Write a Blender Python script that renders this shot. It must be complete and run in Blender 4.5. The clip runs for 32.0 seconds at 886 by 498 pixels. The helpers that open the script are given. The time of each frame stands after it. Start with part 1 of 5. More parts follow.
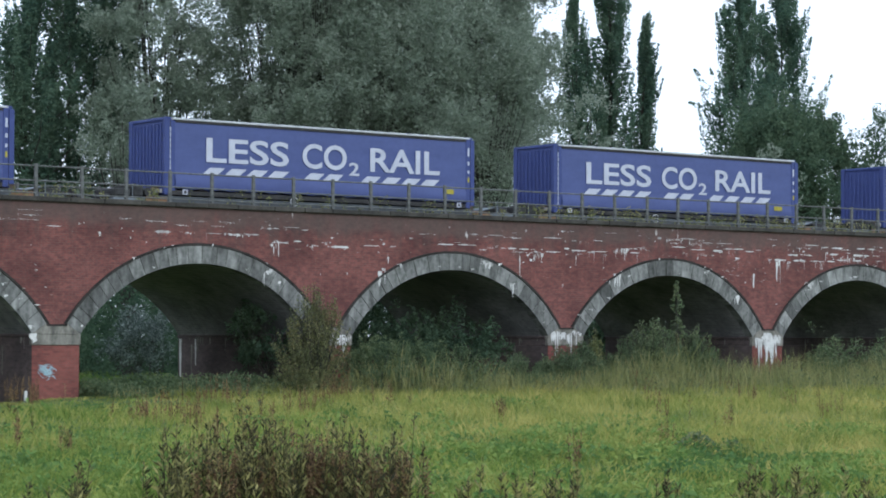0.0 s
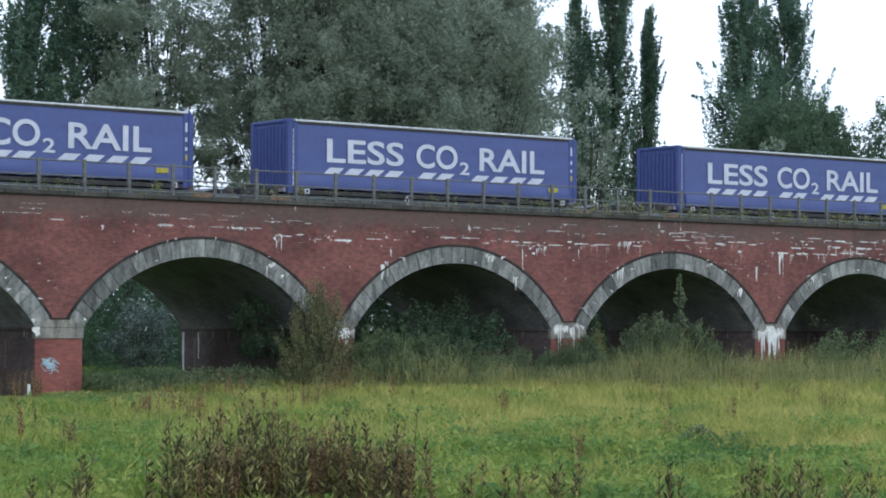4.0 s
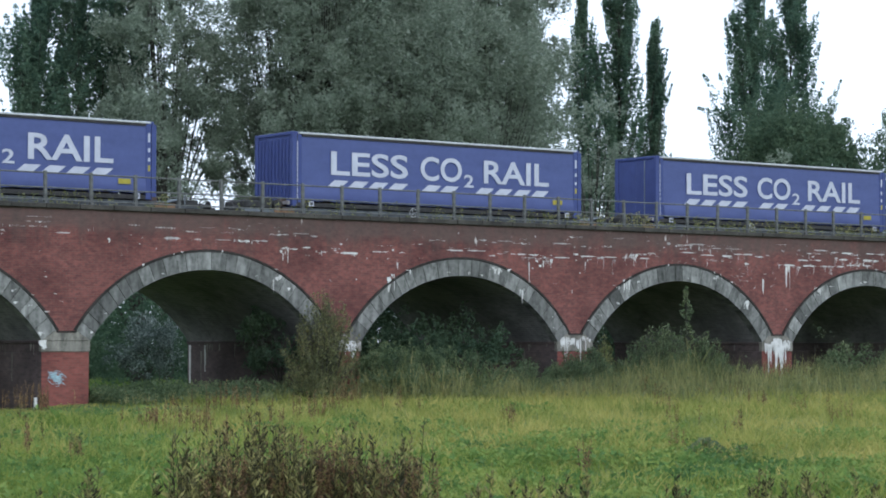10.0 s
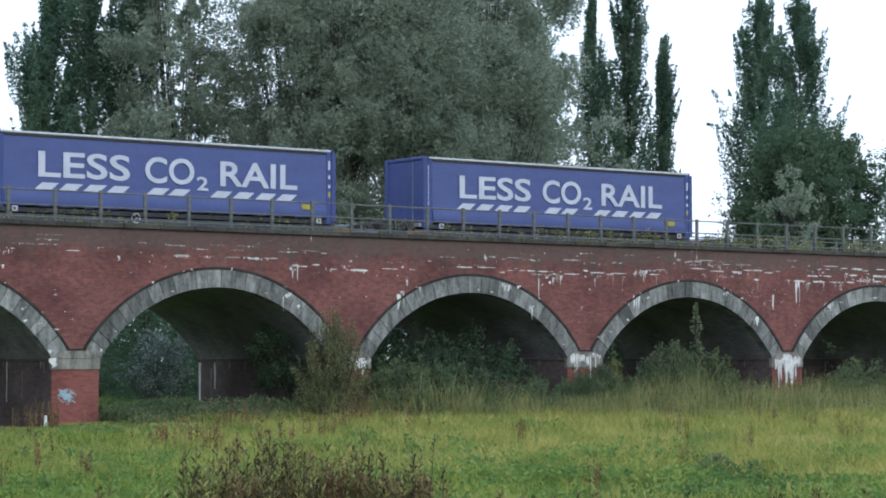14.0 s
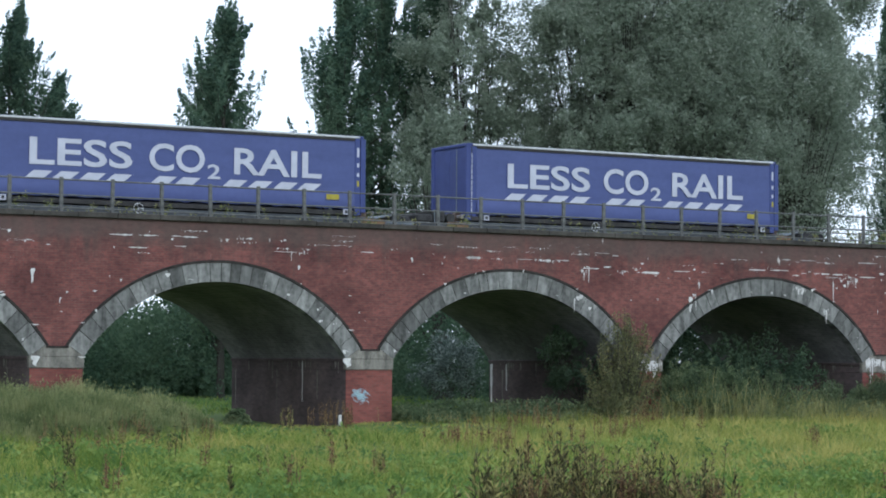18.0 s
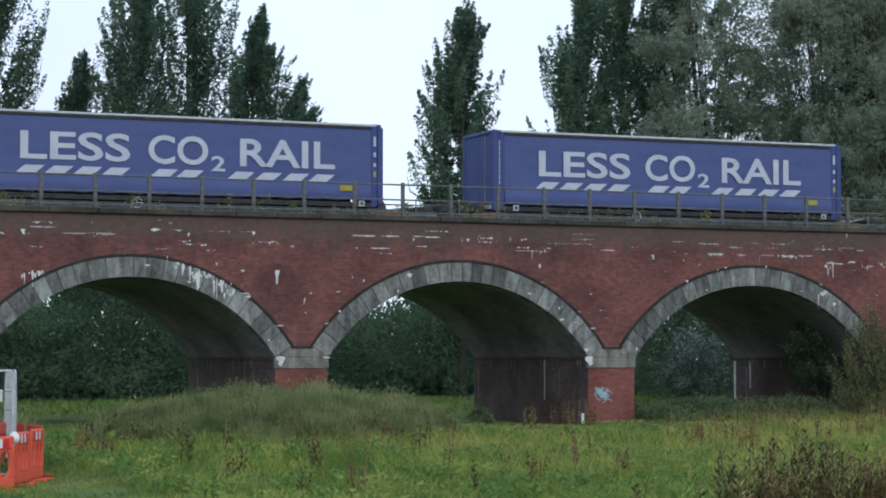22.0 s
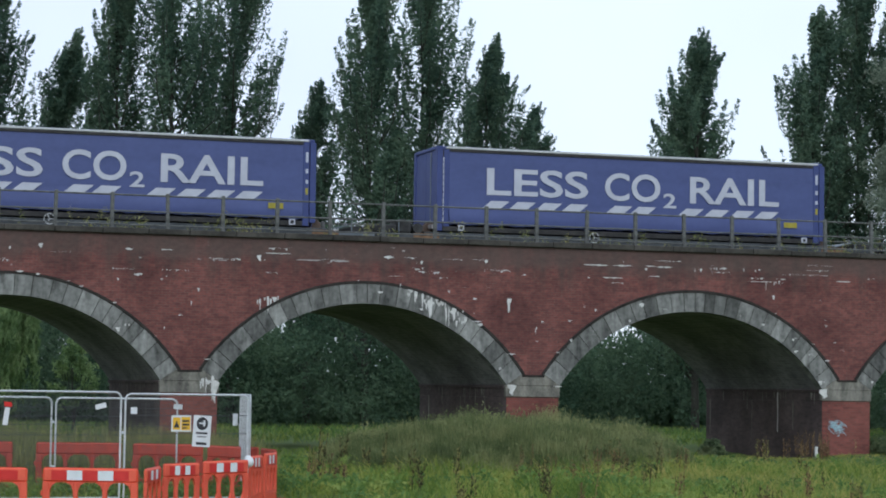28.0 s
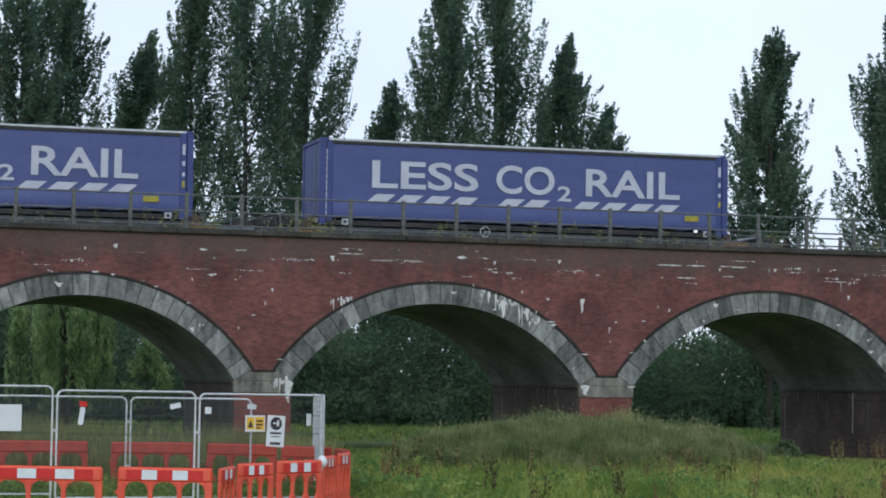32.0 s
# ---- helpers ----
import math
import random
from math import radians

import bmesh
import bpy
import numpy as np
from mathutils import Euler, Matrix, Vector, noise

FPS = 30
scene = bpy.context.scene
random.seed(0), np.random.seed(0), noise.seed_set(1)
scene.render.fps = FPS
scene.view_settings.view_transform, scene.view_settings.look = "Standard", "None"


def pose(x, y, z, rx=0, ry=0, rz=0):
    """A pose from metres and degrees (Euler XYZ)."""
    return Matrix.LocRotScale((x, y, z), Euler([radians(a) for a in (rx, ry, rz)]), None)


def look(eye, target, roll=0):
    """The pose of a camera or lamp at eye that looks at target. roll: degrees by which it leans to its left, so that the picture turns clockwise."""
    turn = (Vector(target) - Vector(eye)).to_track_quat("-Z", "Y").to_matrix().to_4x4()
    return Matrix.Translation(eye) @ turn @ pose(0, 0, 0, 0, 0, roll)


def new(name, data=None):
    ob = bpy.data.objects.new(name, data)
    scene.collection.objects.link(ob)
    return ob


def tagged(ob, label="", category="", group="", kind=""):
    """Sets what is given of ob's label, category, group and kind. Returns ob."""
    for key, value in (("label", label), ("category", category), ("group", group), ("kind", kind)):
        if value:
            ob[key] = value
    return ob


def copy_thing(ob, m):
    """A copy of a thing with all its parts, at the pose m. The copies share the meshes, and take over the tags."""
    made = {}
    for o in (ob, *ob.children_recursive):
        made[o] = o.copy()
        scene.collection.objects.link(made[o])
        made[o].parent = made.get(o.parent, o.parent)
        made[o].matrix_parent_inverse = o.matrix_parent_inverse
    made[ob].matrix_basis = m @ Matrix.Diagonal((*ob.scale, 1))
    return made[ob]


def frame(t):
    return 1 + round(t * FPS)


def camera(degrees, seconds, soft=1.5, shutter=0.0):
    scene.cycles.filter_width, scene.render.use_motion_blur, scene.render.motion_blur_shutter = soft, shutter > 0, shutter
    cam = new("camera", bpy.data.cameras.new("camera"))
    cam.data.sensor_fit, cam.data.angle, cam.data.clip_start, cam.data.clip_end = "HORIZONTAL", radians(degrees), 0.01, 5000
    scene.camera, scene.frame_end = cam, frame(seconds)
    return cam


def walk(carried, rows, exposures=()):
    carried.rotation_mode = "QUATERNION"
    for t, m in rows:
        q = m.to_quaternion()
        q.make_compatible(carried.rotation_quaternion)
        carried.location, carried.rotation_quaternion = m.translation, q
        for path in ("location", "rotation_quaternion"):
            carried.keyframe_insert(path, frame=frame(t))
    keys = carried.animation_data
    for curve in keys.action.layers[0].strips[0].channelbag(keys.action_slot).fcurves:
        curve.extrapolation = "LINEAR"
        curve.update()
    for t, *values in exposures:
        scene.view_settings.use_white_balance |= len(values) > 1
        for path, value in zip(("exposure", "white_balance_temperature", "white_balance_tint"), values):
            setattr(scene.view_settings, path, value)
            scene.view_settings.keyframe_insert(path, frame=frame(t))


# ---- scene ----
# The eye stands in a meadow; x runs along the viaduct, y goes towards it.
EYE = Vector((0.0, 0.0, 2.2))
cam = camera(21.74, 32.0, soft=1.9)
# seconds, yaw to the right, pitch, roll in degrees
TURNS = [
    (0, 37.053, 2.247, 0.167), (0.5, 37.216, 2.165, 0.47), (1, 37.133, 2.205, 0.319), (1.5, 37.102, 2.201, 0.278),
    (2, 37.166, 2.217, 0.402), (2.5, 37.179, 2.079, 0.199), (3, 36.987, 2.094, 0.2), (3.5, 36.986, 2.078, 0.141),
    (5.5, 36.946, 2.237, 0.122), (6, 36.986, 2.459, 0.198), (6.5, 37.07, 2.483, 0.157), (7, 37.053, 2.52, 0.146),
    (7.5, 37.055, 2.677, -0.013), (8, 36.904, 2.683, -0.009), (8.5, 36.859, 2.64, -0.01), (9, 36.901, 2.6, 0.104),
    (9.5, 36.816, 2.49, -0.006), (10, 36.823, 2.394, 0.063), (10.5, 36.797, 2.359, 0.1), (11, 36.858, 2.217, 0.253),
    (11.5, 36.883, 2.177, 0.087), (12, 36.726, 2.326, -0.182), (12.5, 36.665, 2.532, -0.267), (13, 36.521, 2.705, -0.016),
    (13.5, 36.598, 2.795, -0.087), (15.5, 36.128, 2.916, -0.002), (16, 34.705, 2.938, 0.071), (16.5, 32.613, 2.948, 0.065),
    (17, 31.563, 2.96, 0.101), (17.5, 30.577, 2.948, 0.132), (18, 29.349, 2.848, 0.411), (18.5, 28.143, 2.879, 0.399),
    (19, 27.262, 2.955, 0.308), (19.5, 26.44, 2.971, 0.608), (20, 25.887, 2.913, 0.728), (20.5, 25.468, 2.914, 0.72),
    (21, 24.697, 2.858, 0.327), (21.5, 23.865, 2.802, 0.25), (22, 23.373, 2.79, -0.029), (22.5, 23.095, 2.84, -0.046),
    (23, 22.403, 2.756, 0.077), (23.5, 21.668, 2.731, 0.147), (24, 21.172, 2.832, 0.153), (24.5, 20.802, 2.937, 0.329),
    (25, 20.411, 2.988, 0.542), (25.5, 19.827, 3.126, 0.259), (26, 19.426, 3.237, 0.258), (26.5, 18.877, 3.445, 0.604),
    (28.5, 17.393, 3.413, 0.652), (29, 17.366, 3.314, 0.495), (29.5, 17.34, 3.125, 0.514), (30, 17.225, 3.055, 0.477),
    (30.5, 17.161, 3.077, 0.653), (31, 16.961, 3.107, 0.705), (31.5, 16.567, 3.181, 0.827), (32, 15.781, 3.453, 0.859),
]


def turned(yaw, pitch, roll):
    a, b = radians(yaw), radians(pitch)
    return look(EYE, EYE + Vector((math.sin(a) * math.cos(b), math.cos(a) * math.cos(b), math.sin(b))), roll)


walk(cam, [(t, turned(a, b, c)) for t, a, b, c in TURNS], exposures=[(0.0, 0.27, 5720, 3), (13.0, 0.26, 5720, 3), (18.0, 0.21, 5720, 3), (20.0, 0.0, 5720, 3), (23.0, -0.16, 5790, 3), (26.0, -0.2, 5760, 3), (30.0, -0.11, 5940, 3), (32.0, -0.19, 5860, 3)])

# ---- light: a bright overcast sky with a weak, wide sun ----
world = bpy.data.worlds.new("sky")
scene.world = world
world.use_nodes = True
wn, wl = world.node_tree.nodes, world.node_tree.links
sky = wn.new("ShaderNodeTexSky")
sky.sky_type = "NISHITA"
sky.sun_disc = False
sky.sun_elevation, sky.sun_rotation = radians(38), radians(200)
cloud = wn.new("ShaderNodeTexNoise")
cloud.inputs["Scale"].default_value = 2.2
cloud.inputs["Detail"].default_value = 5
cloud_ramp = wn.new("ShaderNodeValToRGB")
cloud_ramp.color_ramp.elements[0].position, cloud_ramp.color_ramp.elements[0].color = 0.3, (7.45, 7.5, 8.9, 1)
cloud_ramp.color_ramp.elements[1].position, cloud_ramp.color_ramp.elements[1].color = 0.7, (9.75, 9.95, 10.5, 1)
veil = wn.new("ShaderNodeMixRGB")
veil.inputs["Fac"].default_value = 0.88
wl.new(wn.new("ShaderNodeTexCoord").outputs["Generated"], cloud.inputs["Vector"])
wl.new(cloud.outputs["Fac"], cloud_ramp.inputs["Fac"])
wl.new(sky.outputs["Color"], veil.inputs["Color1"])
wl.new(cloud_ramp.outputs["Color"], veil.inputs["Color2"])
wl.new(veil.outputs["Color"], wn["Background"].inputs["Color"])
wn["Background"].inputs["Strength"].default_value = 0.13
sun = new("sun", bpy.data.lights.new("sun", "SUN"))
sun.data.energy, sun.data.angle, sun.data.color = 0.9, radians(25), (1.0, 0.96, 0.9)
sun.matrix_world = look((-15, -35, 38), (20, 60, 0))


# ---- materials ----
def principled(name, colour, rough=0.7, metal=0.0, spec=0.3):
    m = bpy.data.materials.new(name)
    m.use_nodes = True
    b = m.node_tree.nodes["Principled BSDF"]
    b.inputs["Base Color"].default_value = (*colour, 1)
    b.inputs["Roughness"].default_value = rough
    b.inputs["Metallic"].default_value = metal
    b.inputs["Specular IOR Level"].default_value = spec
    return m, m.node_tree.nodes, m.node_tree.links, b


def ramp_of(nodes, stops):
    r = nodes.new("ShaderNodeValToRGB")
    while len(r.color_ramp.elements) < len(stops):
        r.color_ramp.elements.new(0.5)
    for e, (p, c) in zip(r.color_ramp.elements, stops):
        e.position, e.color = p, (*c, 1)
    return r


def noise_of(nodes, links, scale, detail=4, stretch=None, coord="Object", rough=0.55):
    n = nodes.new("ShaderNodeTexNoise")
    n.inputs["Scale"].default_value, n.inputs["Detail"].default_value, n.inputs["Roughness"].default_value = scale, detail, rough
    c = nodes.new("ShaderNodeTexCoord")
    if stretch:
        k = nodes.new("ShaderNodeMapping")
        k.inputs["Scale"].default_value = stretch
        links.new(c.outputs[coord], k.inputs["Vector"])
        links.new(k.outputs["Vector"], n.inputs["Vector"])
    else:
        links.new(c.outputs[coord], n.inputs["Vector"])
    return n


def mixed(nodes, links, fac, a, b, mode="MIX"):
    x = nodes.new("ShaderNodeMixRGB")
    x.blend_type = mode
    for slot, v in (("Fac", fac), ("Color1", a), ("Color2", b)):
        if isinstance(v, (int, float)):
            x.inputs[slot].default_value = v
        elif isinstance(v, tuple):
            x.inputs[slot].default_value = (*v, 1)
        else:
            links.new(v, x.inputs[slot])
    return x.outputs["Color"]


def math_of(nodes, links, op, a, b=0.0):
    x = nodes.new("ShaderNodeMath")
    x.operation = op
    for i, v in enumerate((a, b)):
        if isinstance(v, (int, float)):
            x.inputs[i].default_value = v
        else:
            links.new(v, x.inputs[i])
    return x.outputs[0]


def bumped(nodes, links, bsdf, height, strength=0.3, distance=0.02):
    b = nodes.new("ShaderNodeBump")
    b.inputs["Strength"].default_value, b.inputs["Distance"].default_value = strength, distance
    links.new(height, b.inputs["Height"])
    links.new(b.outputs["Normal"], bsdf.inputs["Normal"])


def worn(name, low, high, scale=3.0, rough=0.75, metal=0.0, bump=0.2, stretch=None, spec=0.3, fine=40.0, each=0.0):
    """A surface that varies between two colours at two scales."""
    m, n, l, b = principled(name, high, rough, metal, spec)
    big = noise_of(n, l, scale, 6, stretch)
    small = noise_of(n, l, fine, 3)
    both = math_of(n, l, "ADD", math_of(n, l, "MULTIPLY", big.outputs["Fac"], 0.7), math_of(n, l, "MULTIPLY", small.outputs["Fac"], 0.3))
    r = ramp_of(n, [(0.32, low), (0.66, high)])
    l.new(both, r.inputs["Fac"])
    if each:
        o = n.new("ShaderNodeObjectInfo")
        shade = ramp_of(n, [(0.0, (1 - each,) * 3), (1.0, (1 + each,) * 3)])
        l.new(o.outputs["Random"], shade.inputs["Fac"])
        l.new(mixed(n, l, 1.0, r.outputs["Color"], shade.outputs["Color"], "MULTIPLY"), b.inputs["Base Color"])
    else:
        l.new(r.outputs["Color"], b.inputs["Base Color"])
    if bump:
        bumped(n, l, b, both, bump, 0.01)
    return m


def brickwork(name, base, dark, mortar, lime=True):
    """Weathered brick in courses, with soot, damp streaks and lime that has run down the face."""
    m, n, l, b = principled(name, base, 0.88, 0, 0.2)
    co = n.new("ShaderNodeTexCoord")
    sep = n.new("ShaderNodeSeparateXYZ")
    l.new(co.outputs["Object"], sep.inputs[0])
    comb = n.new("ShaderNodeCombineXYZ")
    l.new(math_of(n, l, "ADD", sep.outputs["X"], sep.outputs["Y"]), comb.inputs["X"])
    l.new(sep.outputs["Z"], comb.inputs["Y"])
    br = n.new("ShaderNodeTexBrick")
    br.inputs["Scale"].default_value = 1.0
    br.inputs["Brick Width"].default_value, br.inputs["Row Height"].default_value = 0.225, 0.075
    br.inputs["Mortar Size"].default_value, br.inputs["Mortar Smooth"].default_value = 0.006, 0.4
    br.inputs["Color1"].default_value, br.inputs["Color2"].default_value, br.inputs["Mortar"].default_value = (*base, 1), (*dark, 1), (*mortar, 1)
    l.new(comb.outputs[0], br.inputs["Vector"])
    patch = noise_of(n, l, 0.55, 6)
    pr = ramp_of(n, [(0.35, (0.62, 0.58, 0.6)), (0.62, (1.08, 1.02, 1.0))])
    l.new(patch.outputs["Fac"], pr.inputs["Fac"])
    col = mixed(n, l, 1.0, br.outputs["Color"], pr.outputs["Color"], "MULTIPLY")
    group = noise_of(n, l, 1.0, 4, (4.0, 4.0, 6.0), rough=0.75)
    qr = ramp_of(n, [(0.34, (0.82, 0.83, 0.86)), (0.62, (1.05, 1.03, 1.02))])
    l.new(group.outputs["Fac"], qr.inputs["Fac"])
    col = mixed(n, l, 1.0, col, qr.outputs["Color"], "MULTIPLY")
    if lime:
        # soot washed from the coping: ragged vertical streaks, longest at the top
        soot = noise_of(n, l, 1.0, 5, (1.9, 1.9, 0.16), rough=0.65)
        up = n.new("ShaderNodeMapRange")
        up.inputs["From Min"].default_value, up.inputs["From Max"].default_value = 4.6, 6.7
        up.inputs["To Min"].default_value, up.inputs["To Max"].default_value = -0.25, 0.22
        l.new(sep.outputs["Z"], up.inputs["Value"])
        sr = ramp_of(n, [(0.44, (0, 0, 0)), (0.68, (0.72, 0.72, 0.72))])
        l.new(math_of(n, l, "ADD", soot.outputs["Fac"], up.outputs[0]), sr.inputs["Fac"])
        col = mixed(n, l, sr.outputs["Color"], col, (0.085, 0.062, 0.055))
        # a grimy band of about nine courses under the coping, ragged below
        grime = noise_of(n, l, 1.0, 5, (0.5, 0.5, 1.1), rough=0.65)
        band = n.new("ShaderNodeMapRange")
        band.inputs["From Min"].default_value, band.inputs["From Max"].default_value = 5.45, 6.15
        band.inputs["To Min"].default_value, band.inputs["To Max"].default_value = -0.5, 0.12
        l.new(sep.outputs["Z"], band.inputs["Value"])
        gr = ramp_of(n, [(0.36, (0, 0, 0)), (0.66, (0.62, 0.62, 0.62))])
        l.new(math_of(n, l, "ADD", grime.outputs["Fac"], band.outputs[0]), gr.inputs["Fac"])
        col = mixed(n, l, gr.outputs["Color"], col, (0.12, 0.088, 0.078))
        col = mixed(n, l, 1.0, col, qr.outputs["Color"], "MULTIPLY")
        # lime: short runs and blotches, more of them farther along
        run = noise_of(n, l, 1.0, 4, (5.0, 5.0, 0.9), rough=0.65)
        spot = noise_of(n, l, 1.0, 3, (0.35, 0.35, 2.4))
        far = n.new("ShaderNodeMapRange")
        far.inputs["From Min"].default_value, far.inputs["From Max"].default_value = 42.0, 66.0
        far.inputs["To Min"].default_value, far.inputs["To Max"].default_value = -0.02, 0.03
        l.new(sep.outputs["X"], far.inputs["Value"])
        high = n.new("ShaderNodeMapRange")
        high.inputs["From Min"].default_value, high.inputs["From Max"].default_value = 3.4, 5.6
        high.inputs["To Min"].default_value, high.inputs["To Max"].default_value = -0.08, 0.0
        l.new(sep.outputs["Z"], high.inputs["Value"])
        both = math_of(n, l, "ADD", math_of(n, l, "MULTIPLY", run.outputs["Fac"], 0.62), math_of(n, l, "MULTIPLY", spot.outputs["Fac"], 0.38))
        both = math_of(n, l, "ADD", math_of(n, l, "ADD", both, far.outputs[0]), high.outputs[0])
        lr = ramp_of(n, [(0.645, (0, 0, 0)), (0.69, (0.8, 0.8, 0.8))])
        l.new(both, lr.inputs["Fac"])
        col = mixed(n, l, lr.outputs["Color"], col, (0.6, 0.57, 0.54))
        fleck = noise_of(n, l, 1.0, 4, (4.2, 4.2, 13.0), rough=0.65)
        where = noise_of(n, l, 0.33, 2, (1, 1, 2.2))
        amount = math_of(n, l, "ADD", fleck.outputs["Fac"], math_of(n, l, "MULTIPLY", math_of(n, l, "SUBTRACT", where.outputs["Fac"], 0.5), 0.5))
        amount = math_of(n, l, "ADD", math_of(n, l, "ADD", amount, far.outputs[0]), high.outputs[0])
        fr = ramp_of(n, [(0.73, (0, 0, 0)), (0.77, (0.75, 0.75, 0.75))])
        l.new(amount, fr.inputs["Fac"])
        col = mixed(n, l, fr.outputs["Color"], col, (0.56, 0.53, 0.5))
    l.new(col, b.inputs["Base Color"])
    bumped(n, l, b, br.outputs["Fac"], 0.35, -0.008)
    return m


def leafy(name, low, mid, high, patch=0.25, light=0.25, each=0.5):
    """Leaves: colour by leaf and by patch, letting some light through."""
    m, n, l, b = principled(name, mid, 0.65, 0, 0.14)
    g = n.new("ShaderNodeNewGeometry")
    p = noise_of(n, l, patch, 4)
    wide = n.new("ShaderNodeMapRange")
    wide.inputs["From Min"].default_value, wide.inputs["From Max"].default_value = 0.36, 0.64
    l.new(p.outputs["Fac"], wide.inputs["Value"])
    f = math_of(n, l, "ADD", math_of(n, l, "MULTIPLY", g.outputs["Random Per Island"], each), math_of(n, l, "MULTIPLY", wide.outputs[0], 1 - each))
    r = ramp_of(n, [(0.12, low), (0.5, mid), (0.92, high)])
    l.new(f, r.inputs["Fac"])
    l.new(r.outputs["Color"], b.inputs["Base Color"])
    if light:
        t = n.new("ShaderNodeBsdfTranslucent")
        l.new(r.outputs["Color"], t.inputs["Color"])
        s = n.new("ShaderNodeMixShader")
        s.inputs[0].default_value = light
        l.new(b.outputs[0], s.inputs[1])
        l.new(t.outputs[0], s.inputs[2])
        l.new(s.outputs[0], n["Material Output"].inputs["Surface"])
    return m


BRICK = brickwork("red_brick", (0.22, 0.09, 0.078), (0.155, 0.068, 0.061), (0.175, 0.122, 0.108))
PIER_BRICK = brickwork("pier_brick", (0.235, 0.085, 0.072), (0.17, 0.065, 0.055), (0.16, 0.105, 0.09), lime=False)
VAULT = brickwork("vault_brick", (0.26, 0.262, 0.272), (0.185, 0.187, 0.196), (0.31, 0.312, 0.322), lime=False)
STONE = worn("arch_stone", (0.055, 0.056, 0.052), (0.255, 0.255, 0.242), 2.2, 0.9, bump=0.45, fine=8, each=0.4, stretch=(2.0, 1, 0.55))
CAP_STONE = worn("cap_stone", (0.07, 0.066, 0.058), (0.27, 0.255, 0.22), 2.6, 0.9, bump=0.35, fine=14, stretch=(1.6, 1, 0.45))
# near black, since the shadow line along the hood is painted in
HOOD = worn("shade_dark_brick", (0.016, 0.015, 0.014), (0.05, 0.045, 0.04), 3, 0.95)
COPING = worn("coping_stone", (0.02, 0.019, 0.017), (0.085, 0.078, 0.068), 1.7, 0.9, bump=0.3, fine=12)
LIME = worn("lime", (0.42, 0.41, 0.39), (0.72, 0.71, 0.69), 4, 0.9)
LIME_GREY = worn("old_lime", (0.24, 0.225, 0.215), (0.46, 0.44, 0.43), 5, 0.9)
RAILING = worn("weathered_rail", (0.06, 0.062, 0.06), (0.16, 0.163, 0.158), 5, 0.8)
BALLAST = worn("ballast", (0.06, 0.055, 0.05), (0.2, 0.185, 0.165), 18, 0.95, bump=0.6)
STEEL = worn("rail_steel", (0.07, 0.05, 0.04), (0.16, 0.12, 0.1), 9, 0.5, 0.6)
CURTAIN = worn("blue_curtain", (0.053, 0.069, 0.19), (0.071, 0.091, 0.238), 0.9, 0.45, bump=0.12, stretch=(0.6, 1, 2.5), spec=0.4, fine=6)
BLUE = worn("blue_steel", (0.034, 0.047, 0.16), (0.047, 0.066, 0.205), 2.5, 0.5, bump=0.1, spec=0.4)
WHITE = worn("white_print", (0.4, 0.415, 0.49), (0.52, 0.535, 0.61), 2, 0.55, bump=0)
TOP_RAIL = worn("grey_rail", (0.42, 0.43, 0.44), (0.62, 0.63, 0.64), 3, 0.5, bump=0)
DARK = worn("dark_steel", (0.018, 0.018, 0.02), (0.055, 0.052, 0.05), 4, 0.7)
GREY_BLUE = worn("grey_blue_steel", (0.10, 0.12, 0.14), (0.2, 0.225, 0.25), 2, 0.6)
YELLOW = worn("yellow_plate", (0.26, 0.22, 0.03), (0.38, 0.33, 0.05), 6, 0.6, bump=0)
SIGN_YELLOW = worn("sign_yellow", (0.68, 0.4, 0.03), (0.78, 0.48, 0.05), 6, 0.5, bump=0)
SIGN_WHITE = worn("sign_white", (0.62, 0.64, 0.66), (0.74, 0.76, 0.78), 3, 0.5, bump=0)
STEP_GREY = worn("grey_step", (0.16, 0.15, 0.15), (0.34, 0.32, 0.32), 5, 0.7)
SILL = worn("wagon_sill", (0.03, 0.034, 0.038), (0.095, 0.105, 0.115), 2.5, 0.7)
RUST = worn("rusty_steel", (0.12, 0.07, 0.04), (0.26, 0.16, 0.09), 4, 0.85)
ORANGE = worn("orange_plastic", (0.62, 0.075, 0.04), (0.8, 0.125, 0.065), 2.2, 0.5, bump=0.1, spec=0.4)
# rear barriers: dimming by shade and fence mesh is put into the colour
SHADED_RED = worn("shaded_red_plastic", (0.4, 0.06, 0.04), (0.55, 0.09, 0.06), 3, 0.55, bump=0.05)
RED_TAPE = worn("red_reflective", (0.5, 0.02, 0.02), (0.62, 0.035, 0.03), 4, 0.4, bump=0)
GALV = worn("galvanised_tube", (0.46, 0.48, 0.5), (0.68, 0.7, 0.72), 6, 0.42, 0.4, bump=0)
MESH_WIRE = worn("galvanised_wire", (0.06, 0.064, 0.07), (0.11, 0.116, 0.122), 6, 0.55, 0.3, bump=0)
BLACK = worn("black_print", (0.02, 0.02, 0.025), (0.05, 0.05, 0.055), 6, 0.6, bump=0)
RUBBER = worn("rubber_block", (0.02, 0.02, 0.02), (0.06, 0.06, 0.06), 6, 0.9)
PAINT = worn("blue_spray", (0.22, 0.36, 0.42), (0.42, 0.55, 0.6), 9, 0.8, bump=0)
BARK = worn("bark", (0.03, 0.029, 0.025), (0.072, 0.07, 0.06), 5, 0.95, bump=0.6, stretch=(1, 1, 0.25))
SOIL = worn("meadow_soil", (0.06, 0.095, 0.025), (0.11, 0.16, 0.04), 0.35, 0.95, bump=0.3, fine=3)
